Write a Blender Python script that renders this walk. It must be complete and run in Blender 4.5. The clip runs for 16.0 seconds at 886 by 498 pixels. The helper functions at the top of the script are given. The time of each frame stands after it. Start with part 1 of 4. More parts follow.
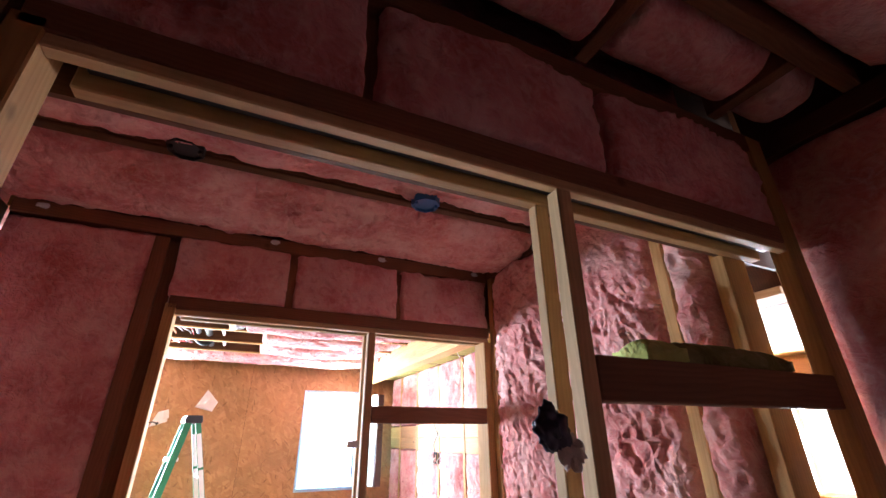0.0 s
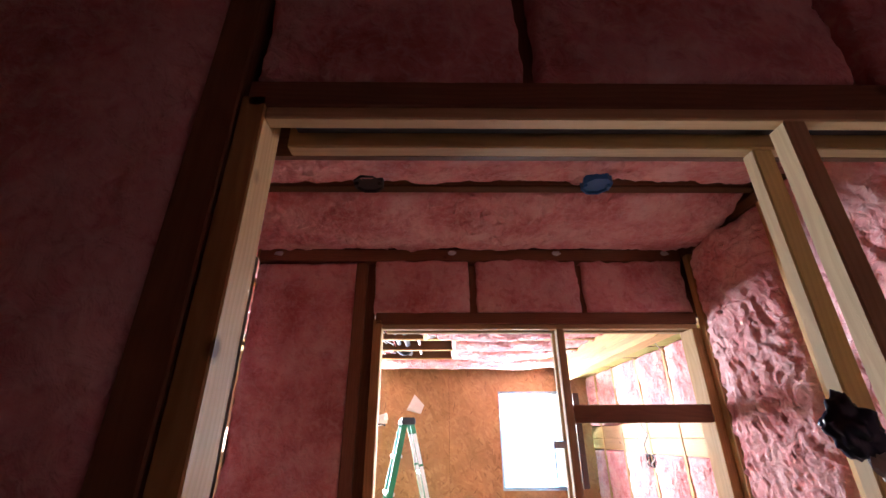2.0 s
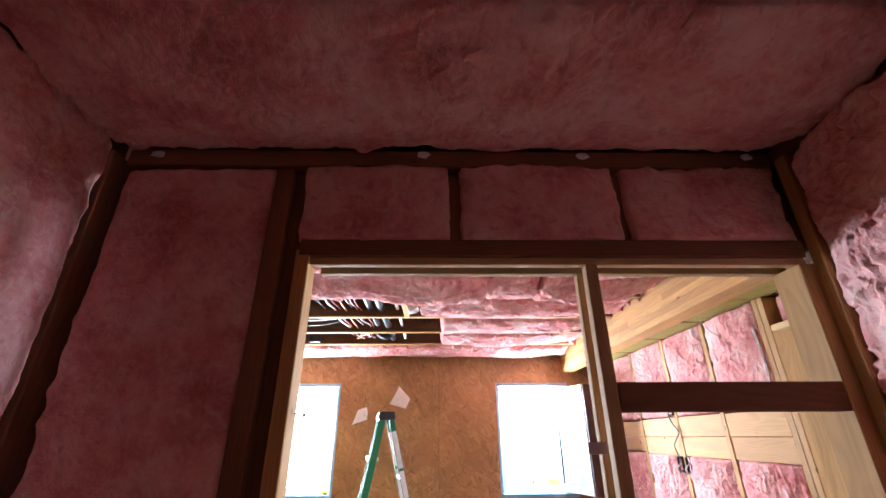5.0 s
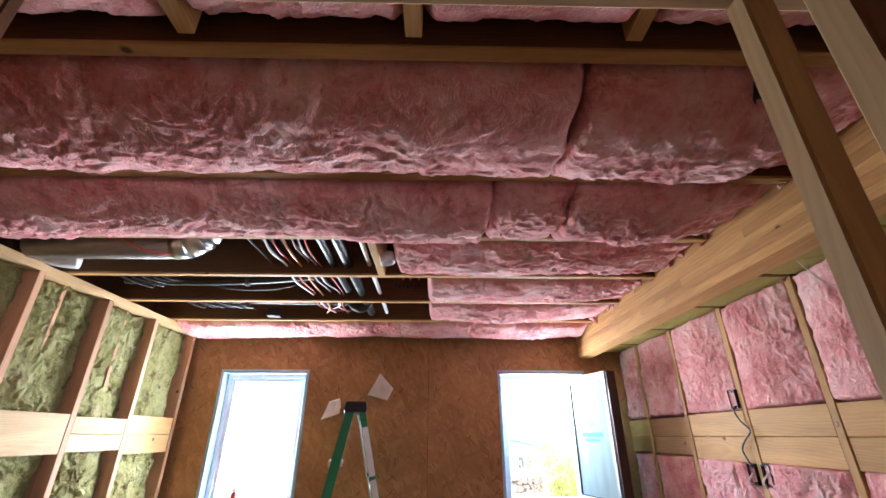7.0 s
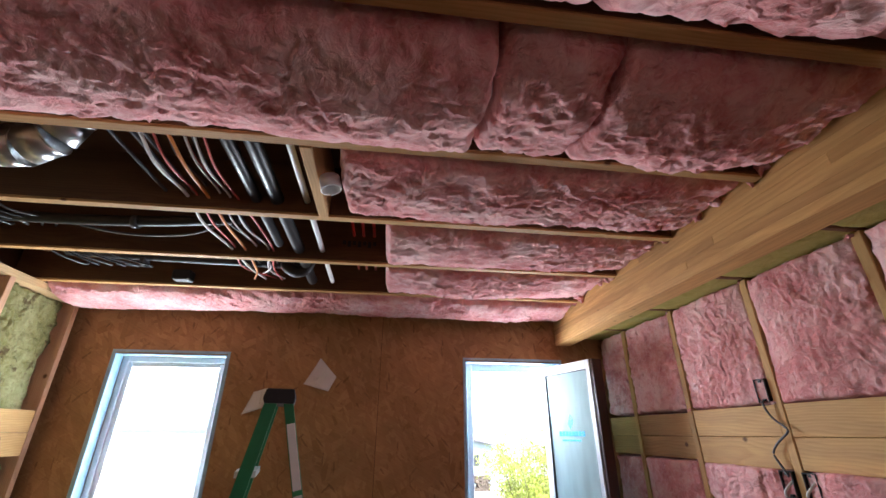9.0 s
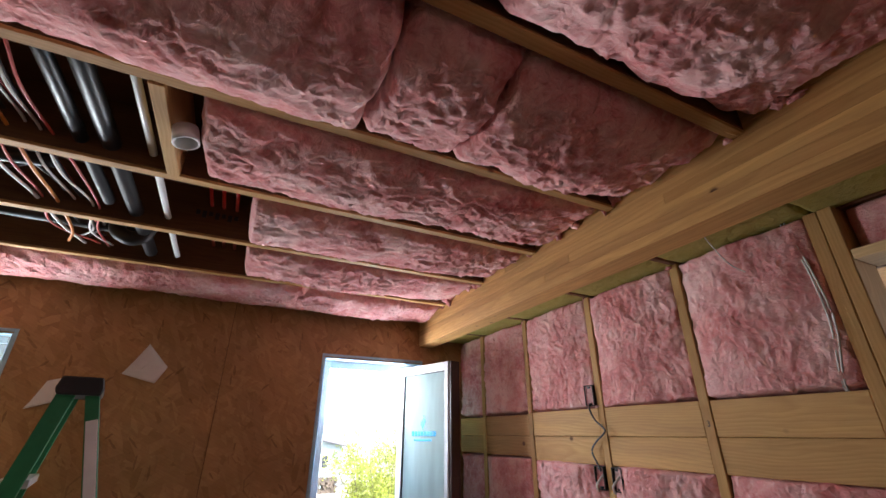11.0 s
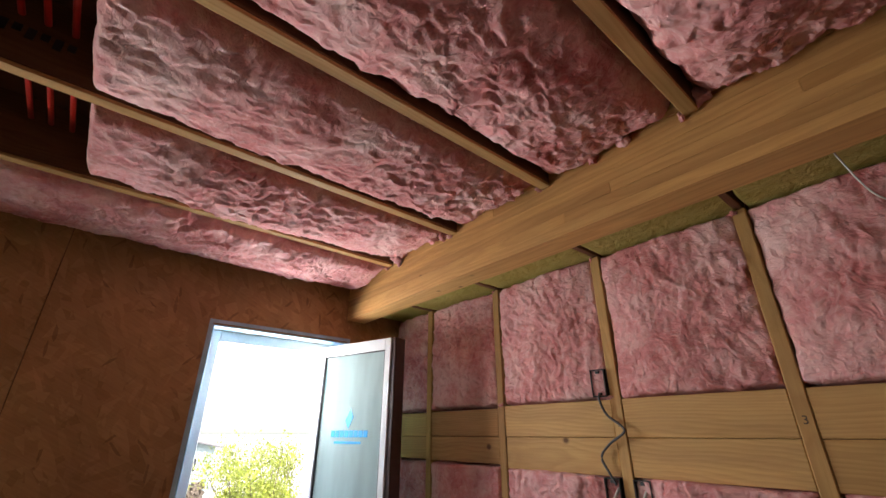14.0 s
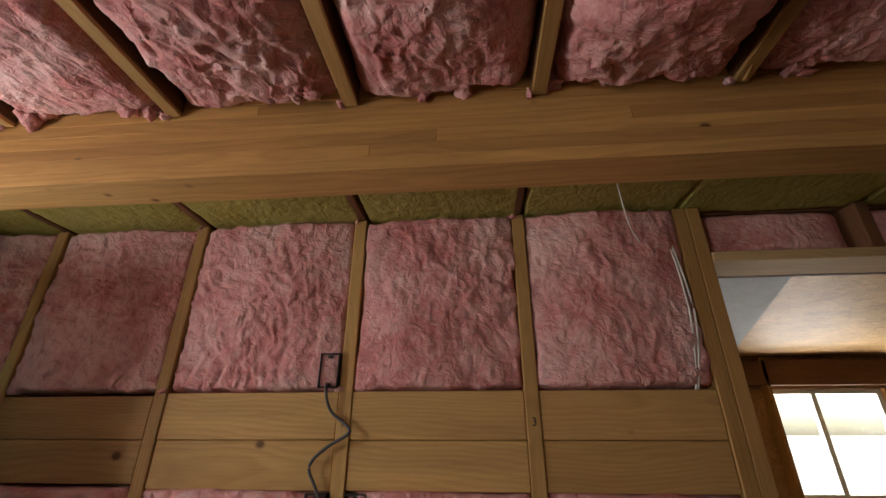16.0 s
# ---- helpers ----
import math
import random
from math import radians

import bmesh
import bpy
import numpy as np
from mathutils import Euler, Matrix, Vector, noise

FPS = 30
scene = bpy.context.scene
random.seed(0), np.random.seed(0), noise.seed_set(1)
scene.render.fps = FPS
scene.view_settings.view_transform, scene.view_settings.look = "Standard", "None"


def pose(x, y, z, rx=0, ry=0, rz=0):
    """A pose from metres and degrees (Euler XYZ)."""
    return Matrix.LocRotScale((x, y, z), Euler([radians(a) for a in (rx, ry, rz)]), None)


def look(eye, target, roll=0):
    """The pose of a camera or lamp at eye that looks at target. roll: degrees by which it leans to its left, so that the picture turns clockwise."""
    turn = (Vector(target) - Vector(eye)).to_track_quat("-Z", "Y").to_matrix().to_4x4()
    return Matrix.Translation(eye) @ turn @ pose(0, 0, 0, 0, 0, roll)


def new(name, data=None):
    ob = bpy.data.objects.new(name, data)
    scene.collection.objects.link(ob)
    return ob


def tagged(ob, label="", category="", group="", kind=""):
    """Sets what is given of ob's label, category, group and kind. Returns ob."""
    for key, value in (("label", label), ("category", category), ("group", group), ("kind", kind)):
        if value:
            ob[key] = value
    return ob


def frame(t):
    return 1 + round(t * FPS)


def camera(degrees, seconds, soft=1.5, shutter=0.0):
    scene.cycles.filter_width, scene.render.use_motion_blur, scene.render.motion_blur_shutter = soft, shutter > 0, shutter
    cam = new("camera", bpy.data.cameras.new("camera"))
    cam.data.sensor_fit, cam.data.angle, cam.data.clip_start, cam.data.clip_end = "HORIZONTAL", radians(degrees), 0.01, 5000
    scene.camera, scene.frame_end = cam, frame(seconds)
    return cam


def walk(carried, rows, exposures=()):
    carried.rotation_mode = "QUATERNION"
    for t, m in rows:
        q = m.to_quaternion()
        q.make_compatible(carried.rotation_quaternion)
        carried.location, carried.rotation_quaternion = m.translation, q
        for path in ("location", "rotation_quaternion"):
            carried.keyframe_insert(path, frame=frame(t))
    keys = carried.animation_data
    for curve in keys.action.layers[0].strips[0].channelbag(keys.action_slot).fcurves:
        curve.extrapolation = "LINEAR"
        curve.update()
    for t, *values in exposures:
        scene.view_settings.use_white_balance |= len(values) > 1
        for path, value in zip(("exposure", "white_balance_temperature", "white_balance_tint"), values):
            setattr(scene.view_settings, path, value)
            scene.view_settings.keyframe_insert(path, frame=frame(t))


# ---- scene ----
cam = camera(93.3, 16.0)
METRES, EYE, TILT, LEAN, TURN = 3.68, 1.6, 0.0, 0.0, -25.0
ROWS = [
    (0.0, 0.0, 0.0, 0.0, 0.19, 24.16, 0.42),
    (0.5, -0.0075, 0.0026, -0.0, 13.36, 24.26, 0.35),
    (1.0, -0.0141, 0.0052, 0.0007, 21.52, 24.3, 0.32),
    (1.5, -0.0159, 0.0055, 0.0013, 24.09, 24.3, 0.29),
    (2.0, -0.0123, 0.0061, 0.0005, 24.3, 24.3, 0.28),
    (2.5, -0.0142, 0.0202, -0.0008, 24.02, 24.27, 0.32),
    (3.0, -0.0276, 0.051, -0.0007, 24.34, 24.24, 0.31),
    (5.5, -0.0843, 0.2498, 0.0007, 23.86, 23.98, 0.24),
    (6.0, -0.1037, 0.3091, -0.0003, 23.46, 23.84, 0.14),
    (6.5, -0.1265, 0.3632, -0.0012, 23.58, 23.91, 0.17),
    (7.0, -0.1454, 0.414, -0.0016, 23.93, 24.03, -0.06),
    (7.5, -0.1654, 0.4591, -0.0015, 23.89, 23.96, -0.08),
    (8.0, -0.1869, 0.5004, -0.0019, 23.49, 23.91, -0.1),
    (8.5, -0.207, 0.5376, -0.0015, 22.24, 23.86, -0.11),
    (9.0, -0.2209, 0.5676, -0.0002, 17.47, 23.83, -0.16),
    (9.5, -0.2242, 0.5826, -0.0001, 9.54, 23.88, -0.22),
    (10.0, -0.2207, 0.5803, -0.0012, 2.18, 23.93, -0.21),
    (12.5, -0.2486, 0.6517, -0.0011, -2.34, 23.95, -0.2),
    (13.0, -0.2623, 0.6995, -0.001, -4.63, 23.94, -0.19),
    (13.5, -0.2727, 0.7441, -0.0006, -9.67, 23.91, -0.19),
    (14.0, -0.2791, 0.7851, -0.0002, -14.78, 23.92, -0.12),
    (14.5, -0.2815, 0.8263, -0.0008, -20.36, 23.99, -0.13),
    (15.0, -0.2808, 0.8682, 0.0001, -28.9, 23.99, -0.07),
    (15.5, -0.2744, 0.904, 0.0013, -42.82, 23.93, -0.05),
    (16.0, -0.266, 0.9201, 0.001, -60.23, 23.97, -0.02),
]
EXPOSURES = [(t, e, k, 11) for t, e, k in ((0.0, 6.25, 5700), (2.0, 6.2, 5700), (3.0, 6.15, 5700), (5.5, 5.1, 5700), (6.0, 4.85, 5750), (6.5, 4.45, 5800), (7.0, 4.15, 5850), (8.0, 3.72, 5900), (9.0, 3.45, 5950), (10.0, 3.35, 6100), (12.5, 3.25, 6400), (14.0, 3.05, 6750), (15.0, 2.75, 6950), (16.0, 2.5, 7200))]
walk(cam, [(t, pose(0, 0, EYE, TILT, LEAN, TURN) @ pose(METRES * x, METRES * y, METRES * z, 90 + pitch, roll, yaw)) for t, x, y, z, yaw, pitch, roll in ROWS], EXPOSURES)

# ---- world and sun ----
SUN_ELEV, SUN_AZ = 48.0, 200.0   # compass-like: 180 shines from -y
world = bpy.data.worlds.new("world")
scene.world = world
world.use_nodes = True
wn = world.node_tree
wn.nodes.clear()
sky = wn.nodes.new("ShaderNodeTexSky")
sky.sky_type = "NISHITA"
sky.sun_disc = False
sky.sun_elevation, sky.sun_rotation = radians(SUN_ELEV), radians(SUN_AZ)
sky.air_density, sky.dust_density = 1.0, 3.0
bgn = wn.nodes.new("ShaderNodeBackground")
bgn.inputs["Strength"].default_value = 0.15
won = wn.nodes.new("ShaderNodeOutputWorld")
wn.links.new(sky.outputs[0], bgn.inputs["Color"])
wn.links.new(bgn.outputs[0], won.inputs["Surface"])
sun_data = bpy.data.lights.new("sun", "SUN")
sun_data.energy, sun_data.angle, sun_data.color = 1.4, radians(12), (1.0, 0.95, 0.88)
sun = new("sun", sun_data)
az, el = radians(SUN_AZ), radians(SUN_ELEV)
sun_from = Vector((math.sin(az) * math.cos(el), math.cos(az) * math.cos(el), math.sin(el)))
sun.matrix_world = look(sun_from * 50, (0, 0, 0))


def window_sky(at, facing, width, height, radiance):
    """An area lamp added at a window opening, brighter than the sky it stands for."""
    d = bpy.data.lights.new("window_sky", "AREA")
    d.shape, d.size, d.size_y = "RECTANGLE", width, height
    d.energy, d.color = radiance * math.pi * width * height, (0.94, 0.97, 1.0)
    o = new("window_sky", d)
    o.matrix_world = look(at, Vector(at) + Vector(facing))
    return o


# ---- materials ----
def material(name):
    m = bpy.data.materials.new(name)
    m.use_nodes = True
    t = m.node_tree
    return m, t, t.nodes["Principled BSDF"]


def node(t, kind, **sets):
    n = t.nodes.new(kind)
    for k, v in sets.items():
        if k in n.inputs:
            n.inputs[k].default_value = v
    return n


def mapped(t, scale=(1, 1, 1), randomize=True, rot=(0, 0, 0)):
    """Object coordinates, scaled, shifted by the object's own random number."""
    co = t.nodes.new("ShaderNodeTexCoord")
    mp = t.nodes.new("ShaderNodeMapping")
    mp.inputs["Scale"].default_value = scale
    mp.inputs["Rotation"].default_value = rot
    t.links.new(co.outputs["Object"], mp.inputs["Vector"])
    if randomize:
        info = t.nodes.new("ShaderNodeObjectInfo")
        mul = node(t, "ShaderNodeMath")
        mul.operation = "MULTIPLY"
        mul.inputs[1].default_value = 37.0
        t.links.new(info.outputs["Random"], mul.inputs[0])
        com = t.nodes.new("ShaderNodeCombineXYZ")
        for i in range(3):
            t.links.new(mul.outputs[0], com.inputs[i])
        t.links.new(com.outputs[0], mp.inputs["Location"])
    return mp.outputs["Vector"]


def ramp(t, fac, stops):
    r = t.nodes.new("ShaderNodeValToRGB")
    e = r.color_ramp.elements
    while len(e) < len(stops):
        e.new(0.5)
    for el_, (p, c) in zip(e, stops):
        el_.position, el_.color = p, (*c, 1) if len(c) == 3 else c
    t.links.new(fac, r.inputs["Fac"])
    return r.outputs["Color"]


def mix(t, a, b, fac, how="MIX"):
    m = t.nodes.new("ShaderNodeMix")
    m.data_type, m.blend_type = "RGBA", how
    for sock, v in ((m.inputs[0], fac), (m.inputs[6], a), (m.inputs[7], b)):
        if isinstance(v, (int, float)):
            sock.default_value = v
        elif isinstance(v, tuple):
            sock.default_value = (*v, 1)
        else:
            t.links.new(v, sock)
    return m.outputs[2]


def bumped(t, bsdf, height, strength, distance):
    b = t.nodes.new("ShaderNodeBump")
    b.inputs["Strength"].default_value, b.inputs["Distance"].default_value = strength, distance
    t.links.new(height, b.inputs["Height"])
    t.links.new(b.outputs[0], bsdf.inputs["Normal"])
    return b


def noise_tex(t, vec, scale, detail=4, rough=0.55, distort=0.0):
    n = node(t, "ShaderNodeTexNoise", Scale=scale, Detail=detail, Roughness=rough, Distortion=distort)
    t.links.new(vec, n.inputs["Vector"])
    return n.outputs["Fac"]


def strands(t, turn, across, along):
    """Streaks of fibre at an angle: turned first, then stretched along themselves."""
    v = mapped(t, (1, 1, 1), True, turn)
    wn_ = node(t, "ShaderNodeTexNoise", Scale=11.0, Detail=2.0)
    t.links.new(v, wn_.inputs["Vector"])
    wm = t.nodes.new("ShaderNodeVectorMath")
    wm.operation = "MULTIPLY_ADD"
    wm.inputs[1].default_value = (0.11, 0.11, 0.11)
    t.links.new(wn_.outputs["Color"], wm.inputs[0])
    t.links.new(v, wm.inputs[2])
    v = wm.outputs[0]
    sc = t.nodes.new("ShaderNodeMapping")
    sc.inputs["Scale"].default_value = (along, across, across)
    t.links.new(v, sc.inputs["Vector"])
    return noise_tex(t, sc.outputs[0], 1.0, 3, 0.6, 0.35)


def wool(name, deep, mid, pale, rough=0.95, speckle=None):
    """Fibrous insulation: colour drifts at two scales, with pale pulled fibres lying every way."""
    m, t, b = material(name)
    v = mapped(t)
    big = noise_tex(t, v, 5.0, 4, 0.6)
    tuft = noise_tex(t, v, 21.0, 4, 0.6, 0.8)
    c = ramp(t, big, [(0.32, deep), (0.48, mid), (0.68, tuple(0.4 * p + 0.6 * q for p, q in zip(mid, pale)))])
    c = mix(t, c, deep, ramp(t, tuft, [(0.30, (0.6, 0.6, 0.6)), (0.47, (0, 0, 0))]))
    h = tuft
    for turn, across, along in (((0.2, 0.1, 0.5), 46.0, 15.0), ((0.1, 0.3, 1.7), 66.0, 20.0), ((0.4, 0.2, 2.7), 54.0, 17.0)):
        f = strands(t, turn, across, along)
        c = mix(t, c, pale, ramp(t, f, [(0.50, (0, 0, 0)), (0.74, (0.30, 0.30, 0.30))]))
        h = mix(t, h, f, 0.27)
    # Noise-placed dark speckles stand in for pits in the wool.
    if speckle:
        spot = noise_tex(t, v, 9.0, 5, 0.65)
        c = mix(t, c, speckle, ramp(t, spot, [(0.57, (0, 0, 0)), (0.66, (0.9, 0.9, 0.9))]))
    t.links.new(c, b.inputs["Base Color"])
    b.inputs["Roughness"].default_value = rough
    b.inputs["Specular IOR Level"].default_value = 0.08
    bumped(t, b, h, 1.0, 0.022)
    b.inputs["Subsurface Weight"].default_value, b.inputs["Subsurface Scale"].default_value = 0.2, 0.006
    b.inputs["Subsurface Radius"].default_value = (1.0, 0.6, 0.55)
    return m


def timber(name, light, dark, knots=True, rough=0.7, grain=1.0):
    """Sawn softwood: year rings about a wandering pith along the piece's own x, fine pores and a few round knots."""
    m, t, b = material(name)
    co, info = t.nodes.new("ShaderNodeTexCoord"), t.nodes.new("ShaderNodeObjectInfo")

    def rnd(k, lo, hi):
        """The object's own random number, stirred by k, between lo and hi."""
        mu, fr, ra = (t.nodes.new("ShaderNodeMath") for _ in range(3))
        mu.operation, fr.operation, ra.operation = "MULTIPLY", "FRACT", "MULTIPLY_ADD"
        mu.inputs[1].default_value, ra.inputs[1].default_value, ra.inputs[2].default_value = k, hi - lo, lo
        t.links.new(info.outputs["Random"], mu.inputs[0])
        t.links.new(mu.outputs[0], fr.inputs[0])
        t.links.new(fr.outputs[0], ra.inputs[0])
        return ra.outputs[0]
    wander = node(t, "ShaderNodeTexNoise", Scale=1.0, Detail=3.0)
    t.links.new(mapped(t, (1.3, 3.5, 3.5)), wander.inputs["Vector"])
    off = t.nodes.new("ShaderNodeCombineXYZ")
    t.links.new(rnd(1.0, -0.09, 0.09), off.inputs[1])
    t.links.new(rnd(17.3, -0.10, 0.10), off.inputs[2])
    add = t.nodes.new("ShaderNodeVectorMath")
    add.operation = "ADD"
    t.links.new(co.outputs["Object"], add.inputs[0])
    t.links.new(off.outputs[0], add.inputs[1])
    sway = t.nodes.new("ShaderNodeVectorMath")
    sway.operation = "MULTIPLY_ADD"
    sway.inputs[1].default_value = (0.0, 0.11, 0.11)
    t.links.new(wander.outputs["Color"], sway.inputs[0])
    t.links.new(add.outputs[0], sway.inputs[2])
    flat = t.nodes.new("ShaderNodeVectorMath")
    flat.operation = "MULTIPLY"
    flat.inputs[1].default_value = (0, 1, 1)
    t.links.new(sway.outputs[0], flat.inputs[0])
    rad = t.nodes.new("ShaderNodeVectorMath")
    rad.operation = "LENGTH"
    t.links.new(flat.outputs[0], rad.inputs[0])
    ph = t.nodes.new("ShaderNodeMath")
    ph.operation, ph.inputs[1].default_value = "MULTIPLY", 105.0 * grain
    t.links.new(rad.outputs["Value"], ph.inputs[0])
    ring = t.nodes.new("ShaderNodeMath")
    ring.operation = "FRACT"
    t.links.new(ph.outputs[0], ring.inputs[0])
    fine = noise_tex(t, mapped(t, (3.0, 60.0, 60.0)), 3.0, 5, 0.65)
    tone_n = noise_tex(t, mapped(t, (0.7, 6.0, 6.0)), 2.0, 3, 0.5, 0.8)
    c = mix(t, light, dark, ramp(t, ring.outputs[0], [(0.25, (0, 0, 0)), (0.84, (0.42, 0.42, 0.42)), (1.0, (0.05, 0.05, 0.05))]))
    c = mix(t, c, dark, ramp(t, fine, [(0.45, (0, 0, 0)), (0.75, (0.5, 0.5, 0.5))]))
    c = mix(t, c, ramp(t, tone_n, [(0.3, (0.80, 0.77, 0.74)), (0.7, (1.1, 1.08, 1.02))]), 0.9, "MULTIPLY")
    c = mix(t, c, ramp(t, rnd(5.7, 0.0, 1.0), [(0.0, (0.74, 0.66, 0.58)), (1.0, (1.10, 1.06, 1.0))]), 1.0, "MULTIPLY")
    if knots:
        k = node(t, "ShaderNodeTexVoronoi", Scale=1.0, Randomness=1.0)
        t.links.new(mapped(t, (8.0, 9.5, 9.5)), k.inputs["Vector"])
        sep = t.nodes.new("ShaderNodeSeparateColor")
        t.links.new(k.outputs["Color"], sep.inputs[0])
        spot = mix(t, (0, 0, 0), ramp(t, k.outputs["Distance"], [(0.075, (0.92, 0.92, 0.92)), (0.10, (0.5, 0.5, 0.5)), (0.15, (0, 0, 0))]), ramp(t, sep.outputs[0], [(0.72, (0, 0, 0)), (0.74, (1, 1, 1))]))
        c = mix(t, c, (0.10, 0.042, 0.016), spot)
    t.links.new(c, b.inputs["Base Color"])
    b.inputs["Roughness"].default_value = rough
    b.inputs["Specular IOR Level"].default_value = 0.3
    bumped(t, b, mix(t, ring.outputs[0], fine, 0.6), 0.3, 0.002)
    return m


def osb(name, tint=(1, 1, 1), lie="xz"):
    """Pressed strand board: long flakes at mixed angles, a few dark slivers."""
    m, t, b = material(name)

    def flat(scale, ang):
        co = t.nodes.new("ShaderNodeTexCoord")
        sep = t.nodes.new("ShaderNodeSeparateXYZ")
        com = t.nodes.new("ShaderNodeCombineXYZ")
        t.links.new(co.outputs["Object"], sep.inputs[0])
        for k, a in enumerate(lie):
            t.links.new(sep.outputs["xyz".index(a)], com.inputs[k])
        rot = t.nodes.new("ShaderNodeMapping")
        rot.inputs["Rotation"].default_value = (0, 0, ang)
        t.links.new(com.outputs[0], rot.inputs["Vector"])
        sc = t.nodes.new("ShaderNodeMapping")
        sc.inputs["Scale"].default_value = (scale[0], scale[1], 1)
        t.links.new(rot.outputs[0], sc.inputs["Vector"])
        return sc.outputs[0]

    def cells(vec):
        k = node(t, "ShaderNodeTexVoronoi", Scale=1.0, Randomness=1.0)
        t.links.new(vec, k.inputs["Vector"])
        sep = t.nodes.new("ShaderNodeSeparateColor")
        t.links.new(k.outputs["Color"], sep.inputs[0])
        return sep
    col = hgt = None
    for ang, sc in ((0.35, 1.0), (1.75, 1.2), (2.6, 0.85), (1.1, 1.1)):
        sep = cells(flat((9.0 * sc, 34.0 * sc), ang))
        c = ramp(t, sep.outputs[0], [(0.0, (0.345, 0.19, 0.08)), (0.15, (0.395, 0.225, 0.097)), (0.6, (0.43, 0.25, 0.11)), (1.0, (0.49, 0.295, 0.135))])
        if col is None:
            col, hgt = c, sep.outputs[1]
        else:
            pick = ramp(t, sep.outputs[1], [(0.55, (0, 0, 0)), (0.6, (1, 1, 1))])
            col, hgt = mix(t, col, c, pick), mix(t, hgt, sep.outputs[2], pick)
    v2 = flat((1, 1), 0)
    col = mix(t, col, ramp(t, noise_tex(t, v2, 2.4, 4), [(0.3, (0.72, 0.69, 0.66)), (0.7, (1.10, 1.08, 1.06))]), 1.0, "MULTIPLY")
    col = mix(t, col, ramp(t, noise_tex(t, flat((8, 120), 0.5), 1.0, 4, 0.6), [(0.3, (0.88, 0.86, 0.84)), (0.7, (1.06, 1.05, 1.04))]), 1.0, "MULTIPLY")
    for ang in (0.8, 2.3, 1.5):
        sl = cells(flat((19.0, 95.0), ang))
        col = mix(t, col, (0.10, 0.042, 0.018), ramp(t, sl.outputs[0], [(0.9935, (0, 0, 0)), (0.996, (0.45, 0.45, 0.45))]))
    col = mix(t, col, tint, 1.0, "MULTIPLY")
    t.links.new(col, b.inputs["Base Color"])
    b.inputs["Roughness"].default_value = 0.6
    b.inputs["Specular IOR Level"].default_value = 0.35
    bumped(t, b, hgt, 0.25, 0.002)
    return m


def plain(name, color, rough=0.5, metal=0.0, spec=0.5, vary=0.12, scale=18.0):
    m, t, b = material(name)
    v = mapped(t)
    n = noise_tex(t, v, scale, 4)
    lo = tuple(c * (1 - vary) for c in color)
    hi = tuple(min(1, c * (1 + vary)) for c in color)
    t.links.new(ramp(t, n, [(0.3, lo), (0.7, hi)]), b.inputs["Base Color"])
    b.inputs["Roughness"].default_value, b.inputs["Metallic"].default_value = rough, metal
    b.inputs["Specular IOR Level"].default_value = spec
    return m


PINK = wool("pink_wool", (0.55, 0.175, 0.172), (0.73, 0.325, 0.318), (0.88, 0.67, 0.63))
ROCK = wool("rock_wool", (0.11, 0.10, 0.035), (0.21, 0.20, 0.078), (0.36, 0.35, 0.19), speckle=(0.08, 0.055, 0.025))
ROCK_SMOOTH = wool("rock_wool_board", (0.36, 0.31, 0.07), (0.44, 0.38, 0.11), (0.50, 0.44, 0.16))
PINE = timber("pine", (0.60, 0.39, 0.165), (0.42, 0.235, 0.085))
FIR = timber("fir_beam", (0.68, 0.42, 0.165), (0.47, 0.255, 0.09), grain=0.6)
# Mostly the dim rooms' framing: shade put into its dark red colour.
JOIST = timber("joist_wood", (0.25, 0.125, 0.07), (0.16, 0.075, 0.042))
# Joist wood with the shade of the open bays put into its colour.
JOISTM = timber("shaded_joist_wood", (0.15, 0.078, 0.035), (0.085, 0.042, 0.02))
PALE = timber("pale_pine", (0.62, 0.46, 0.26), (0.48, 0.33, 0.17), knots=False)
PINKY = timber("pinkish_stud", (0.60, 0.38, 0.26), (0.44, 0.25, 0.15))
OSB = osb("strand_board")
PLY = osb("pale_board", (1.55, 1.65, 1.5), "xy")
PLYW = osb("pale_board_wall", (1.6, 1.6, 1.2), "xz")
OSBE = osb("strand_board_east", (1, 1, 1), "yz")
# Framing wood with shade put into its colour, for the header fronts.
SHADEDWOOD = timber("shaded_red_wood", (0.26, 0.13, 0.075), (0.17, 0.075, 0.045))
# Near-black tone puts the bays' shade into the wood and cuts bounced light.
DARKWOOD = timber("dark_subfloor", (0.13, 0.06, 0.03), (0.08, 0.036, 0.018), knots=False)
FLOORM = plain("subfloor", (0.10, 0.075, 0.05), 0.8, vary=0.3, scale=6.0)
BLACK = plain("black_plastic", (0.012, 0.012, 0.013), 0.45)
GREENM = plain("ladder_green", (0.015, 0.16, 0.06), 0.45)
ALU = plain("aluminium", (0.72, 0.72, 0.73), 0.35, 1.0)
GALV = plain("galvanised", (0.66, 0.67, 0.68), 0.28, 1.0, scale=40.0)
WHITE = plain("white_vinyl", (0.78, 0.80, 0.81), 0.35, vary=0.03)
BROWN = plain("brown_vinyl", (0.055, 0.03, 0.022), 0.4)
PAPER = plain("paper", (0.72, 0.71, 0.69), 0.8, vary=0.05)
BLUE = plain("blue_plastic", (0.02, 0.14, 0.42), 0.4)
TAPE = plain("blue_tape", (0.36, 0.56, 0.70), 0.6)

# ---- building helpers ----
def mesh_of(name, bm, mat):
    me = bpy.data.meshes.new(name)
    bm.normal_update()
    bm.to_mesh(me)
    bm.free()
    me.materials.append(mat)
    return me


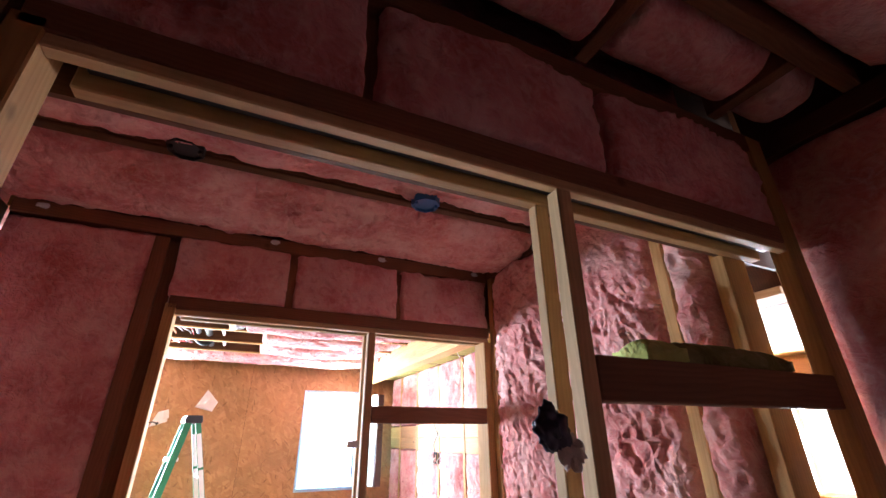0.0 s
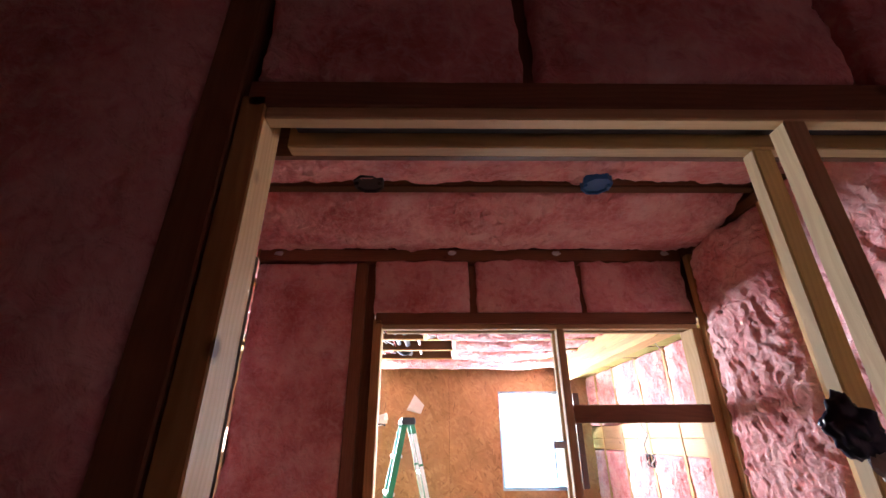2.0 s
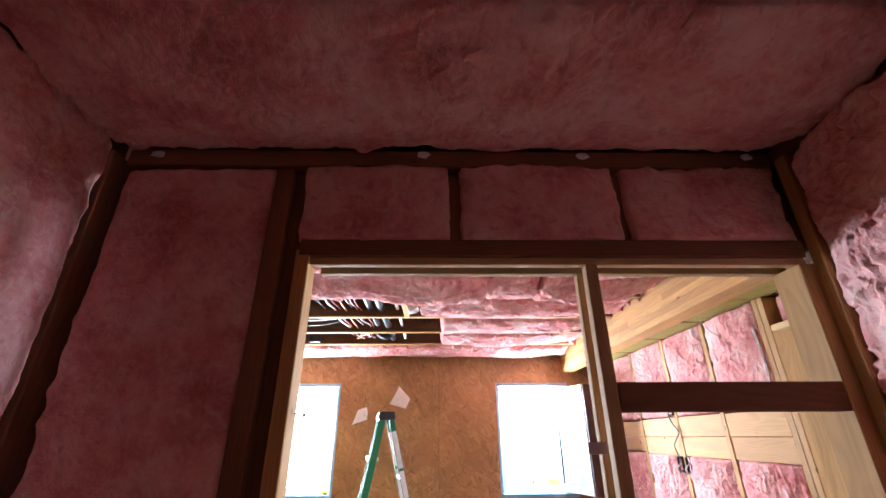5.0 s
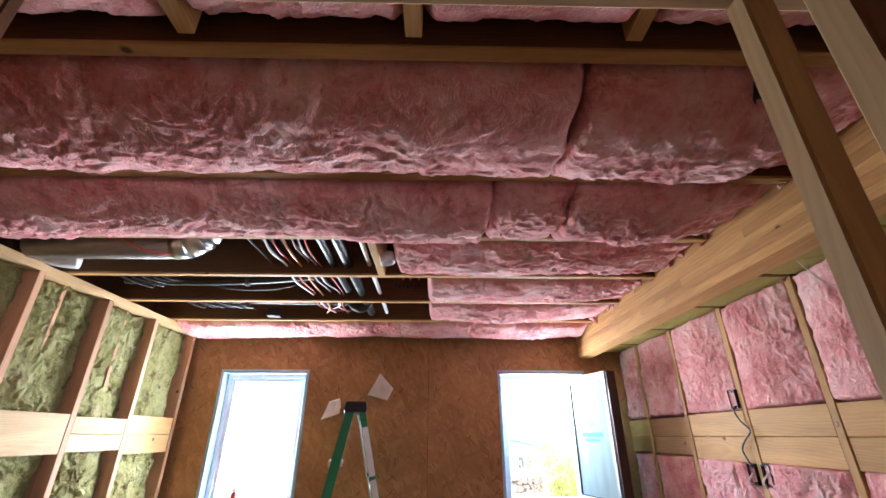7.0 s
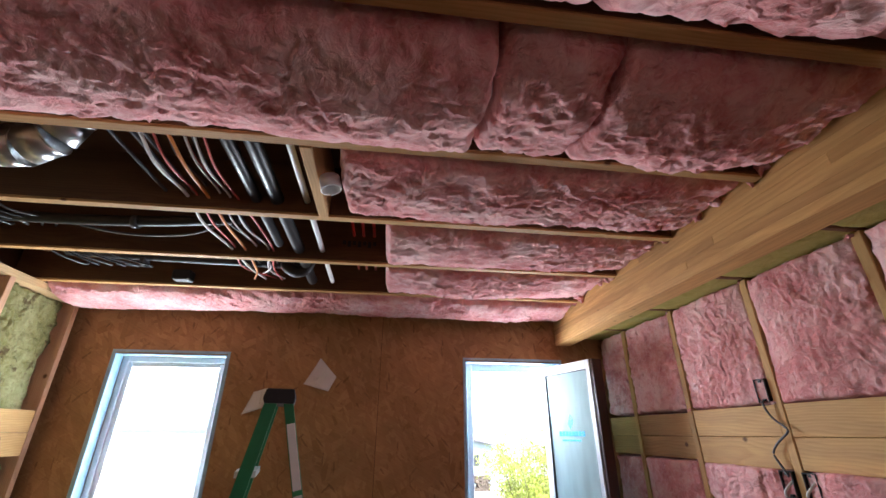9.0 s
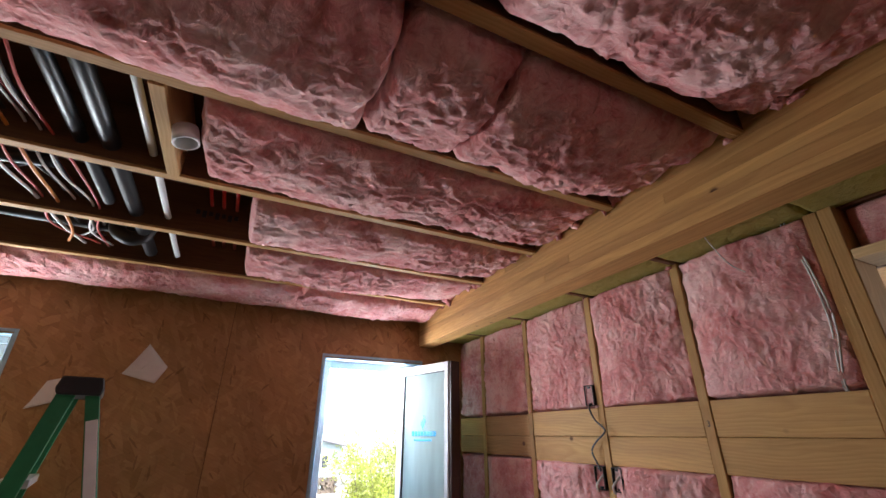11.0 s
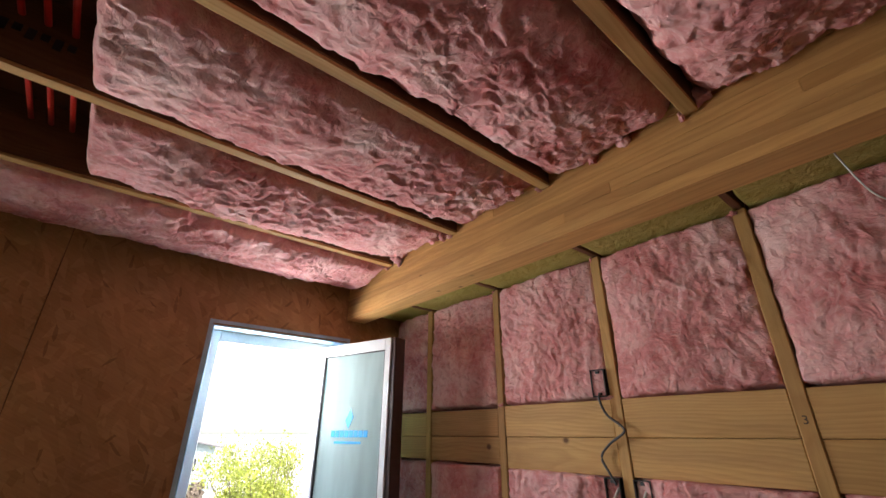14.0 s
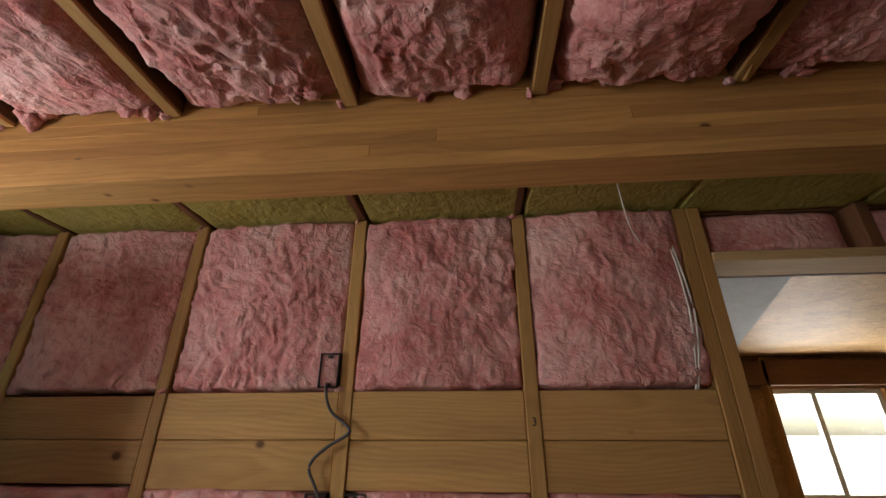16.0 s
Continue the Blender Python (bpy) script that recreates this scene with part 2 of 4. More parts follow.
def part(name, bm, mat, parent=None, label="", m=None):
    ob = new(name, mesh_of(name, bm, mat))
    if m is not None:
        ob.matrix_world = m
    if parent is not None:
        ob.parent = parent
        ob.matrix_parent_inverse = Matrix.Identity(4)
        bpy_m = m if m is not None else Matrix.Identity(4)
        ob.matrix_local = parent.matrix_basis.inverted() @ bpy_m if parent.parent is None else (parent.parent.matrix_basis @ parent.matrix_local).inverted() @ bpy_m
    if label:
        tagged(ob, label)
    return ob


def box_bm(sx, sy, sz, bevel=0.002):
    bm = bmesh.new()
    bmesh.ops.create_cube(bm, size=1.0)
    bmesh.ops.scale(bm, vec=(sx, sy, sz), verts=bm.verts)
    if bevel:
        bmesh.ops.bevel(bm, geom=bm.edges[:], offset=min(bevel, 0.3 * min(sx, sy, sz)), segments=1, affect="EDGES")
    return bm


def lumber(name, x, y, z, mat, parent=None, label="", bevel=0.0025):
    """A sawn piece filling the ranges x, y, z, its own x along its length."""
    size = [r[1] - r[0] for r in (x, y, z)]
    mid = [(r[1] + r[0]) / 2 for r in (x, y, z)]
    long = max(range(3), key=lambda i: size[i])
    if long == 0:
        bm, m = box_bm(size[0], size[1], size[2], bevel), pose(*mid)
    elif long == 1:
        bm, m = box_bm(size[1], size[0], size[2], bevel), pose(*mid, 0, 0, 90)
    else:
        bm, m = box_bm(size[2], size[1], size[0], bevel), pose(*mid, 0, 90, 0)
    return part(name, bm, mat, parent, label, m)


def slab(name, x, y, z, mat, parent=None, label="", bevel=0.0):
    """A sheet or block with its texture axes along the world's."""
    bm = box_bm(x[1] - x[0], y[1] - y[0], z[1] - z[0], bevel)
    return part(name, bm, mat, parent, label, pose((x[0] + x[1]) / 2, (y[0] + y[1]) / 2, (z[0] + z[1]) / 2))


def vnoise(x, y, seed):
    xi, yi = np.floor(x).astype(np.int64), np.floor(y).astype(np.int64)
    fx, fy = x - xi, y - yi
    fx, fy = fx * fx * (3 - 2 * fx), fy * fy * (3 - 2 * fy)

    def h(a, b):
        n = (a * 374761393 + b * 668265263 + seed * 974634777) & 0x7FFFFFFF
        n = ((n ^ (n >> 13)) * 1274126177) & 0x7FFFFFFF
        return ((n ^ (n >> 16)) & 0xFFFF) / 65535.0
    return (h(xi, yi) * (1 - fx) + h(xi + 1, yi) * fx) * (1 - fy) + (h(xi, yi + 1) * (1 - fx) + h(xi + 1, yi + 1) * fx) * fy


def fbm(x, y, seed, octaves=4):
    s, a, tot = 0.0, 1.0, 0.0
    for i in range(octaves):
        s, tot = s + a * vnoise(x * 2 ** i, y * 2 ** i, seed + i * 17), tot + a
        a *= 0.55
    return s / tot - 0.5


BATT_SEED = [10]


def batt(m, sx, sy, thick, mat=None, bulge=0.05, amp=0.066, res=0.0065, label="", group="", ragged=0.012, edge=0.06, taper=0.0, name="insulation_batt", category="insulation"):
    """A soft batt lying in the rectangle sx by sy of the pose m, its face thick + bulge towards +z, with a torn, fibrous skin."""
    BATT_SEED[0] += 7
    sd = BATT_SEED[0]
    nx, ny = max(6, int(sx / res)), max(6, int(sy / res))
    u, v = np.meshgrid(np.linspace(0, 1, nx), np.linspace(0, 1, ny), indexing="ij")
    X, Y = u * sx, v * sy
    eu, ev = np.minimum(X, sx - X), np.minimum(Y, sy - Y)
    rim = np.sqrt(np.clip(1 - np.clip(1 - eu / min(edge, 0.03), 0, 1) ** 2, 0, 1)) * np.sqrt(np.clip(1 - np.clip(1 - ev / edge, 0, 1) ** 2, 0, 1))
    belly = np.clip(4 * v * (1 - v), 0, 1) ** 0.8 * (0.75 + 0.5 * vnoise(X * 2.2, Y * 0.5, sd))
    belly = belly * (1 - taper * np.exp(-(((1 - u) * sx) / 0.22) ** 2))
    wx, wy = fbm(X * 5, Y * 5, sd + 3) * 0.22, fbm(X * 5, Y * 5, sd + 5) * 0.22
    lumps = fbm((X + wx) * 7, (Y + wy) * 7, sd + 1, 3)

    def billow(k, q, n):
        """Rounded pads between sharp creases, about 1 / k long."""
        return np.abs(vnoise((X + wx * q) * k, (Y + wy * q) * k * 1.15, sd + n) - 0.5) * 2 - 0.42
    tilt = fbm(X * 2.3, Y * 2.3, sd + 9, 2) * 5
    skew_x, skew_y = X * np.cos(tilt.mean()) + Y * np.sin(tilt.mean()), Y * np.cos(tilt.mean()) - X * np.sin(tilt.mean())
    wisps = 1 - np.abs(fbm((skew_x + wx) * 17, (skew_y + wy) * 46, sd + 4, 2)) * 4
    patch = np.clip(0.75 + 1.6 * fbm(X * 3.1, Y * 3.1, sd + 8, 2), 0.4, 1.3)
    pads = billow(9, 0.7, 2) * 0.07 + billow(19, 0.55, 6) * 0.11 + billow(38, 0.4, 7) * 0.14 + billow(72, 0.3, 14) * 0.075
    Z = thick * (0.6 + 0.4 * rim) + bulge * belly * rim + amp * rim * (lumps * 0.42 + patch * (pads + (wisps - 0.5) * 0.09))
    Z = np.maximum(Z, 0.006)
    jx = ragged * 2 * fbm(Y * 9, X * 0 + 3.3, sd + 11)
    jy = ragged * 2 * fbm(X * 9, Y * 0 + 7.7, sd + 12)
    loose = rim * amp * patch
    X2 = X + jx * np.abs(2 * u - 1) ** 4 + loose * (vnoise(X * 30, Y * 26, sd + 15) - 0.5) * 0.38
    Y2 = Y + jy * np.abs(2 * v - 1) ** 4 + loose * (vnoise(X * 27, Y * 31, sd + 16) - 0.5) * 0.38
    vs = np.stack([X2.ravel(), Y2.ravel(), Z.ravel()], 1)
    idx = np.arange(nx * ny).reshape(nx, ny)
    faces = np.stack([idx[:-1, :-1].ravel(), idx[1:, :-1].ravel(), idx[1:, 1:].ravel(), idx[:-1, 1:].ravel()], 1).tolist()
    ring = np.concatenate([idx[:, 0], idx[-1, 1:], idx[-2::-1, -1], idx[0, -2:0:-1]])
    low = vs[ring].copy()
    low[:, 2] = 0.0
    base = len(vs)
    k = len(ring)
    for i in range(k):
        j = (i + 1) % k
        faces.append((int(ring[i]), base + i, base + j, int(ring[j])))
    faces.append([base + i for i in range(k)][::-1])
    vs = np.concatenate([vs, low])
    me = bpy.data.meshes.new(name)
    me.from_pydata(vs.tolist(), [], faces)
    me.polygons.foreach_set("use_smooth", [True] * len(me.polygons))
    me.materials.append(mat or PINK)
    me.update()
    ob = new(name, me)
    ob.matrix_world = m
    return tagged(ob, label, category, group)


def axes(origin, ex, ey):
    ex, ey = Vector(ex), Vector(ey)
    ez = ex.cross(ey)
    return Matrix(((ex.x, ey.x, ez.x, origin[0]), (ex.y, ey.y, ez.y, origin[1]), (ex.z, ey.z, ez.z, origin[2]), (0, 0, 0, 1)))


def facing_minus_x(x, y0, z0):
    return axes((x, y0, z0), (0, 0, 1), (0, 1, 0))


def facing_plus_x(x, y1, z0):
    return axes((x, y1, z0), (0, 0, 1), (0, -1, 0))


def facing_minus_y(x1, y, z0):
    return axes((x1, y, z0), (0, 0, 1), (-1, 0, 0))


def facing_down(x0, y1, z):
    return pose(x0, y1, z, 180, 0, 0)


# ---- plan ----
YA0, YA1 = 0.518, 0.620      # first framed wall, with a pocket doorway
YB0, YB1 = 1.817, 1.919      # second framed wall
YFAR = 5.24                  # outer wall with the two windows
XL, XR = -1.85, 1.73         # stud faces of the large room
XM0, XM1 = -0.85, 1.10       # side walls of the passage room
ZJ = 2.40                    # underside of the joists
ZTOP = 2.635
ZS = 2.245                   # top of the studs beyond the beam
JOISTS = (2.31, 2.815, 3.305, 3.797, 4.29, 4.79)
STUDS_R = (2.852, 3.345, 3.85, 4.39, 4.90)
STUDS_L = (2.65, 3.15, 3.65, 4.15, 4.62, 5.14)

# ---- structure ----
floor = tagged(slab("floor", (-3.2, 5.9), (-2.6, 5.5), (-0.1, 0.0), FLOORM), "bare wood subfloor of a house under construction", "floor", kind="structure")
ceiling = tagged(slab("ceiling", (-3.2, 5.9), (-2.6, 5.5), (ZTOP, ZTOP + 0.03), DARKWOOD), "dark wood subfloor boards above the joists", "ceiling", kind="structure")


def wall(name, label, x, y, z, mat):
    return tagged(slab(name, x, y, z, mat), label, "wall", kind="structure")


# outer wall with two window openings, in pieces round the openings
WINS = ((-1.60, -0.905), (0.70, 1.40))
WZ0, WZ1 = 1.09, 2.075
wall_far = wall("wall_north", "rust-brown strand board wall with two window openings", (-3.2, WINS[0][0]), (YFAR, YFAR + 0.16), (0, 2.66), OSB)
for i, (x0, x1, z0, z1) in enumerate(((WINS[0][0], WINS[0][1], 0, WZ0), (WINS[0][0], WINS[0][1], WZ1, 2.66), (WINS[0][1], 0.104, 0, 2.66),
                                      (0.107, WINS[1][0], 0, 2.66), (WINS[1][0], WINS[1][1], 0, WZ0), (WINS[1][0], WINS[1][1], WZ1, 2.66), (WINS[1][1], 2.1, 0, 2.66))):
    slab("board", (x0, x1), (YFAR, YFAR + 0.16), (z0, z1), OSB, wall_far)
# Added strip behind the seam, so no daylight shows through the gap.
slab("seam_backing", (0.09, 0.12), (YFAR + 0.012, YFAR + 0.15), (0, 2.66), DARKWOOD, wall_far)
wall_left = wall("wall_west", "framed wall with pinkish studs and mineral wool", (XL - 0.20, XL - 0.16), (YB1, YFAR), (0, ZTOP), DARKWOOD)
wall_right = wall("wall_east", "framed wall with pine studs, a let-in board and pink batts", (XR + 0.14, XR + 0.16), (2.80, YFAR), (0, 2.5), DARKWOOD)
for y in STUDS_R:
    lumber("stud", (XR, XR + 0.14), (y - 0.019, y + 0.019), (0.0, ZS), PINE, wall_right)
lumber("stud", (XR, XR + 0.14), (2.793, 2.832), (0.0, ZS), PINE, wall_right)
for a, b, z0, z1 in ((2.872, 3.325, 1.474, 1.712), (3.365, 3.830, 1.474, 1.713), (3.870, 4.370, 1.473, 1.712), (4.410, 4.880, 1.484, 1.705), (4.920, 5.235, 1.486, 1.703)):
    for k, (p, q) in enumerate(((z0, 1.590), (1.5915, z1))):
        lumber("ledger", (XR + 0.004 - 0.0015 * k, XR + 0.042), (a, b), (p, q), PINE, wall_right)
lumber("top_plate", (XR + 0.05, XR + 0.14), (2.793, 5.235), (ZS + 0.001, ZS + 0.038), JOIST, wall_right)
for y in STUDS_L:
    lumber("stud", (XL - 0.14, XL), (y - 0.019, y + 0.019), (0.0, ZJ - 0.04), PINKY, wall_left)
lumber("strip", (XL - 0.10, XL - 0.06), (3.86, 3.885), (0.0, ZJ - 0.041), PINKY, wall_left)
lumber("top_plate", (XL - 0.14, XL), (YB1, YFAR - 0.005), (ZJ - 0.04, ZJ), PALE, wall_left)
lumber("ledger", (XL - 0.04, XL - 0.002), (4.64, 5.12), (1.48, 1.598), PINE, wall_left)
lumber("ledger", (XL - 0.04, XL - 0.003), (4.64, 5.12), (1.5995, 1.715), PINE, wall_left)
for y in (3.40, 4.385):
    lumber("strip", (XL - 0.10, XL - 0.055), (y - 0.012, y + 0.013), (0.0, ZJ - 0.041), PINKY, wall_left)
lumber("ledger", (XL - 0.04, XL - 0.002), (4.17, 4.60), (1.60, 1.69), PALE, wall_left)
lumber("ledger", (XL - 0.04, XL - 0.002), (4.17, 4.60), (1.507, 1.597), PALE, wall_left)
lumber("ledger", (XL - 0.04, XL - 0.002), (3.17, 4.13), (1.50, 1.70), PALE, wall_left)

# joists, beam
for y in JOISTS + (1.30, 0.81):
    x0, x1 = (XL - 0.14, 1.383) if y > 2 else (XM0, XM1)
    jo = tagged(lumber("joist", (x0, x1), (y - 0.019, y + 0.019), (ZJ + 0.012, ZTOP), JOISTM if y > 2 else JOIST), "sawn timber ceiling joist, light and shade in its colours", "joist", "ceiling joists", "structure")
    # Main-room sides are coloured as shade, this strip as light from below.
    lumber("lower_edge", (x0, x1), (y - 0.019, y + 0.019), (ZJ, ZJ + 0.0115), PINE if y > 2 else JOISTM, jo, "edge strip with light and shade in its colour")
    if 4.2 < y < 4.3:
        for k in range(7):
            slab("stamp_bar", (-0.115 + 0.026 * k, -0.098 + 0.026 * k), (y - 0.0205, y - 0.0192), (2.50 - 0.012 * (k % 2), 2.522), BLACK, jo, "dark grading stamp")
beam = tagged(lumber("beam", (1.388, 1.497), (1.0, YFAR - 0.006), (2.203, ZTOP - 0.002), FIR), "laminated fir beam under the joist ends", "beam", kind="structure")
lam_rng = random.Random(21)
for k in range(11):
    z0 = 2.20 + 0.0385 * k
    cut = lam_rng.uniform(1.6, 4.7)
    for a, b in ((1.0, cut), (cut + 0.0006, YFAR - 0.003)):
        lumber("lamination", (1.385 + 0.0007 * (k % 2), 1.50), (a, b), (z0, min(z0 + 0.038, ZTOP)), FIR, beam, bevel=0.001)
soffit = tagged(slab("ceiling_strip", (1.50, XR + 0.16), (0.3, YFAR), (ZS + 0.05, ZS + 0.09), DARKWOOD), "low strip of ceiling beside the beam", "ceiling", kind="structure")

# passage and first room walls
wall_b = wall("wall_passage_north", "framed partition with a pocket doorway and pink batts", (XL, XM0 - 0.1), (YB0, YB1), (0, ZTOP), DARKWOOD)
wall_a = wall("wall_passage_south", "framed partition with a pocket doorway and pink batts", (-3.2, -1.5), (YA0, YA1), (0, ZTOP), DARKWOOD)


def doorway(parent, y0, y1, xr, jamb, rail_back, rail_front):
    lumber("jamb_stud", (jamb - 0.038, jamb), (y0, y0 + 0.064), (0, 2.07), PINE, parent)
    # Front split by colour: pale underside as lit, dark face as shaded.
    lumber("header_rail", (jamb, xr), (rail_front, rail_front + 0.024), (2.028, 2.050), PALE, parent)
    lumber("header_face", (jamb - 0.03, xr), (y0, y0 + 0.030), (2.0505, 2.10), SHADEDWOOD, parent)
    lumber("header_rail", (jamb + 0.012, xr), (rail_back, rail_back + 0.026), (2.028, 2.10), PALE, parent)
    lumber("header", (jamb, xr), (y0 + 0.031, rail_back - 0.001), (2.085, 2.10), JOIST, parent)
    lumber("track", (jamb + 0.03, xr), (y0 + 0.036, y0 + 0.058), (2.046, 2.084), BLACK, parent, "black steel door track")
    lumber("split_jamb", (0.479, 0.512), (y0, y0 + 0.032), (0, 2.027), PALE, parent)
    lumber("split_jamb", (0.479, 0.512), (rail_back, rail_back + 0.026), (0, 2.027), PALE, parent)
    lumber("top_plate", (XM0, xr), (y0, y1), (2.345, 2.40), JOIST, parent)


doorway(wall_a, YA0, YA1, 1.22, -0.285, YA0 + 0.067, YA0 + 0.001)
doorway(wall_b, YB0, YB1, XM1, -0.270, YB0 + 0.077, YB0 + 0.008)
lumber("end_stud", (1.221, 1.288), (YA0, YA0 + 0.043), (0, 2.4), PINE, wall_a)
lumber("end_stud", (1.07, XM1 + 0.02), (YB0 + 0.001, YB1), (0, 2.030), PINE, wall_b)
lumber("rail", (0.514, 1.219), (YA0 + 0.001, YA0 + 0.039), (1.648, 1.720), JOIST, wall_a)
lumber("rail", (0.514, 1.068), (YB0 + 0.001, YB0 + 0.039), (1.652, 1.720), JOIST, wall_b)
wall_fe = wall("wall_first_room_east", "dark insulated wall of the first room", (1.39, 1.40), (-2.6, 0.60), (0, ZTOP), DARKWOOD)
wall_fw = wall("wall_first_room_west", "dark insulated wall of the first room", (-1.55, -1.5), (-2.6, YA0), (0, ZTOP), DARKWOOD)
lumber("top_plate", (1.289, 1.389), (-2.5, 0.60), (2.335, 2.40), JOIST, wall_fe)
# Filler and backing added to stop light leaking through the framing.
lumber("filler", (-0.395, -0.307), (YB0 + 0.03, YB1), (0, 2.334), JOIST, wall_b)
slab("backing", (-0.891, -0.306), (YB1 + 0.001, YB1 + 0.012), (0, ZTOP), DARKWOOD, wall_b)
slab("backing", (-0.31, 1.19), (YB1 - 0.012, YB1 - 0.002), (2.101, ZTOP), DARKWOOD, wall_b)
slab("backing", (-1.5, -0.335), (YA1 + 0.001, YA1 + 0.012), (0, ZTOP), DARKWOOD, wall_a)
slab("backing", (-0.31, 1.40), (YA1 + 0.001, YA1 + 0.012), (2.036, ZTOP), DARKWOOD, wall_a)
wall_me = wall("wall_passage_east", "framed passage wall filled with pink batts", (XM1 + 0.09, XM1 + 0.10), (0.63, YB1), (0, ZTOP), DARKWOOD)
for y in (0.63, 0.80, 1.30, 1.79):
    lumber("stud", (XM1, XM1 + 0.09), (y - 0.019, y + 0.019), (0, 2.36), PINE, wall_me)
lumber("top_plate", (XM1, XM1 + 0.09), (0.62, YB0), (2.361, 2.40), JOIST, wall_me)
lumber("corner_stud", (XM0 - 0.14, XM0 - 0.049), (YB0 + 0.002, YB1), (0, 2.4), JOIST, wall_b)
wall_mw = wall("wall_passage_west", "framed passage wall filled with pink batts", (XM0 - 0.10, XM0 - 0.09), (YA1, YB0), (0, ZTOP), DARKWOOD)

# batts
PB = dict(group="pink batts")
bays = list(zip(JOISTS[:-1], JOISTS[1:]))
for i, (a, b) in enumerate(bays):
    w = b - a - 0.042
    if i < 2:
        for x0, x1, bl in (((XL, 0.52, 0.10), (0.522, 1.09, 0.11), (1.05, 1.38, 0.03)), ((XL, 0.36, 0.10), (0.365, 0.66, 0.09), (0.645, 1.382, 0.10)))[i]:
            batt(facing_down(x0, b - 0.021, ZTOP - 0.01), x1 - x0, w, 0.21, bulge=bl, ragged=0.03, taper=0.9 if x1 > 1.3 else 0.0, label="puffy pink glass wool batt sagging between ceiling joists", **PB)
    else:
        x0 = -0.045 if i == 2 else 0.11
        batt(facing_down(x0, b - 0.021, ZTOP - 0.01), 1.38 - x0, w, 0.21, bulge=0.06, taper=0.9, label="pink glass wool batt between ceiling joists", **PB)
batt(facing_down(XL, YFAR - 0.005, ZTOP - 0.01), 1.38 - XL, YFAR - 4.79, 0.22, bulge=0.07, label="pink glass wool batt along the strand board wall", **PB)
for x0, x1 in ((XL, -0.91), (-0.87, -0.42), (-0.375, 0.085), (0.125, 0.58), (0.62, 1.06), (1.10, 1.38)):
    batt(facing_down(x0, 2.268, ZTOP - 0.01), x1 - x0, 2.268 - YB1 - 0.003, 0.19, bulge=0.05, label="short pink batt above the partition", **PB)
for x in (-0.89, -0.397, 0.105, 0.60, 1.08):
    tagged(lumber("blocking", (x - 0.019, x + 0.019), (YB1 + 0.002, 2.269), (ZJ + 0.004, ZTOP), PINE), "short pine blocking between joist and partition", "blocking", "ceiling blocking", "structure")
ys = STUDS_R + (5.24,)
for a, b in zip(ys[:-1], ys[1:]):
    batt(facing_minus_x(XR + 0.13, a + 0.015, 1.714), ZS - 1.716, b - a - 0.030, 0.122, bulge=0.030, amp=0.052, edge=0.014, ragged=0.007, label="pink glass wool batt between wall studs", **PB)
    batt(facing_minus_x(XR + 0.13, a + 0.015, 0.05), 1.478 - 0.05, b - a - 0.030, 0.122, bulge=0.030, amp=0.052, edge=0.014, ragged=0.007, label="pink glass wool batt between wall studs", **PB)
    batt(facing_down(1.505, b - 0.021, ZS + 0.05), XR + 0.045 - 1.505, b - a - 0.02, 0.046, mat=ROCK_SMOOTH, bulge=0.003, amp=0.010, edge=0.008, label="greenish mineral wool over the low ceiling strip", group="mineral wool batts")
for a, b in zip(STUDS_L[:-1], STUDS_L[1:]):
    batt(facing_plus_x(XL - 0.155, b - 0.02, 0.02), 2.34, b - a - 0.036, 0.082, mat=ROCK, bulge=0.02, amp=0.10, edge=0.025, ragged=0.03, label="mottled olive mineral wool between studs", group="mineral wool batts")
for x0, x1 in ((-0.315, 0.116), (0.142, 0.612), (0.632, 1.10)):
    batt(facing_minus_y(x1, YB1 - 0.013, 2.098), 0.252, x1 - x0, 0.084, bulge=0.016, amp=0.04, edge=0.012, label="pink batt above the doorway", **PB)
for x0, x1 in ((-0.32, 0.105), (0.123, 0.640), (0.658, 1.222)):
    batt(facing_minus_y(x1, YA1, 2.098), 0.252, x1 - x0, 0.098, bulge=0.016, amp=0.04, edge=0.012, label="pink batt above the doorway", **PB)
for y in (YB0, YA0):
    for x in ((0.129, 0.622) if y > 1 else (0.114, 0.649)):
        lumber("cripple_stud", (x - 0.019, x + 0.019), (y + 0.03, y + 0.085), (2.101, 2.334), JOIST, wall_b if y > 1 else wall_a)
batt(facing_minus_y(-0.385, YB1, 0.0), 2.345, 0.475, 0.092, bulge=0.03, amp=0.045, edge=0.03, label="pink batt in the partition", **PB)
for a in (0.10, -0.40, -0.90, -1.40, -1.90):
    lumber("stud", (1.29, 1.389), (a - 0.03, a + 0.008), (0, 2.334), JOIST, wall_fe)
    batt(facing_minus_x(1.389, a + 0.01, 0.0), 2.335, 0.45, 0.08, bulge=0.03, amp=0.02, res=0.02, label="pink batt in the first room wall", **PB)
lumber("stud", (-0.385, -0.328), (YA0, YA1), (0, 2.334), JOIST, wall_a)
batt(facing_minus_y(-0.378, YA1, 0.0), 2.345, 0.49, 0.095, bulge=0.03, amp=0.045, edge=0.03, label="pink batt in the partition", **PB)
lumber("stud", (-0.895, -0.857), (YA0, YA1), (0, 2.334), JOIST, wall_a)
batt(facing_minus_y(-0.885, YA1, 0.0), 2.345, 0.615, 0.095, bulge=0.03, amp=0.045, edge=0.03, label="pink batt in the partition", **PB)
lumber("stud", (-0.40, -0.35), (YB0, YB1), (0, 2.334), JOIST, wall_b)
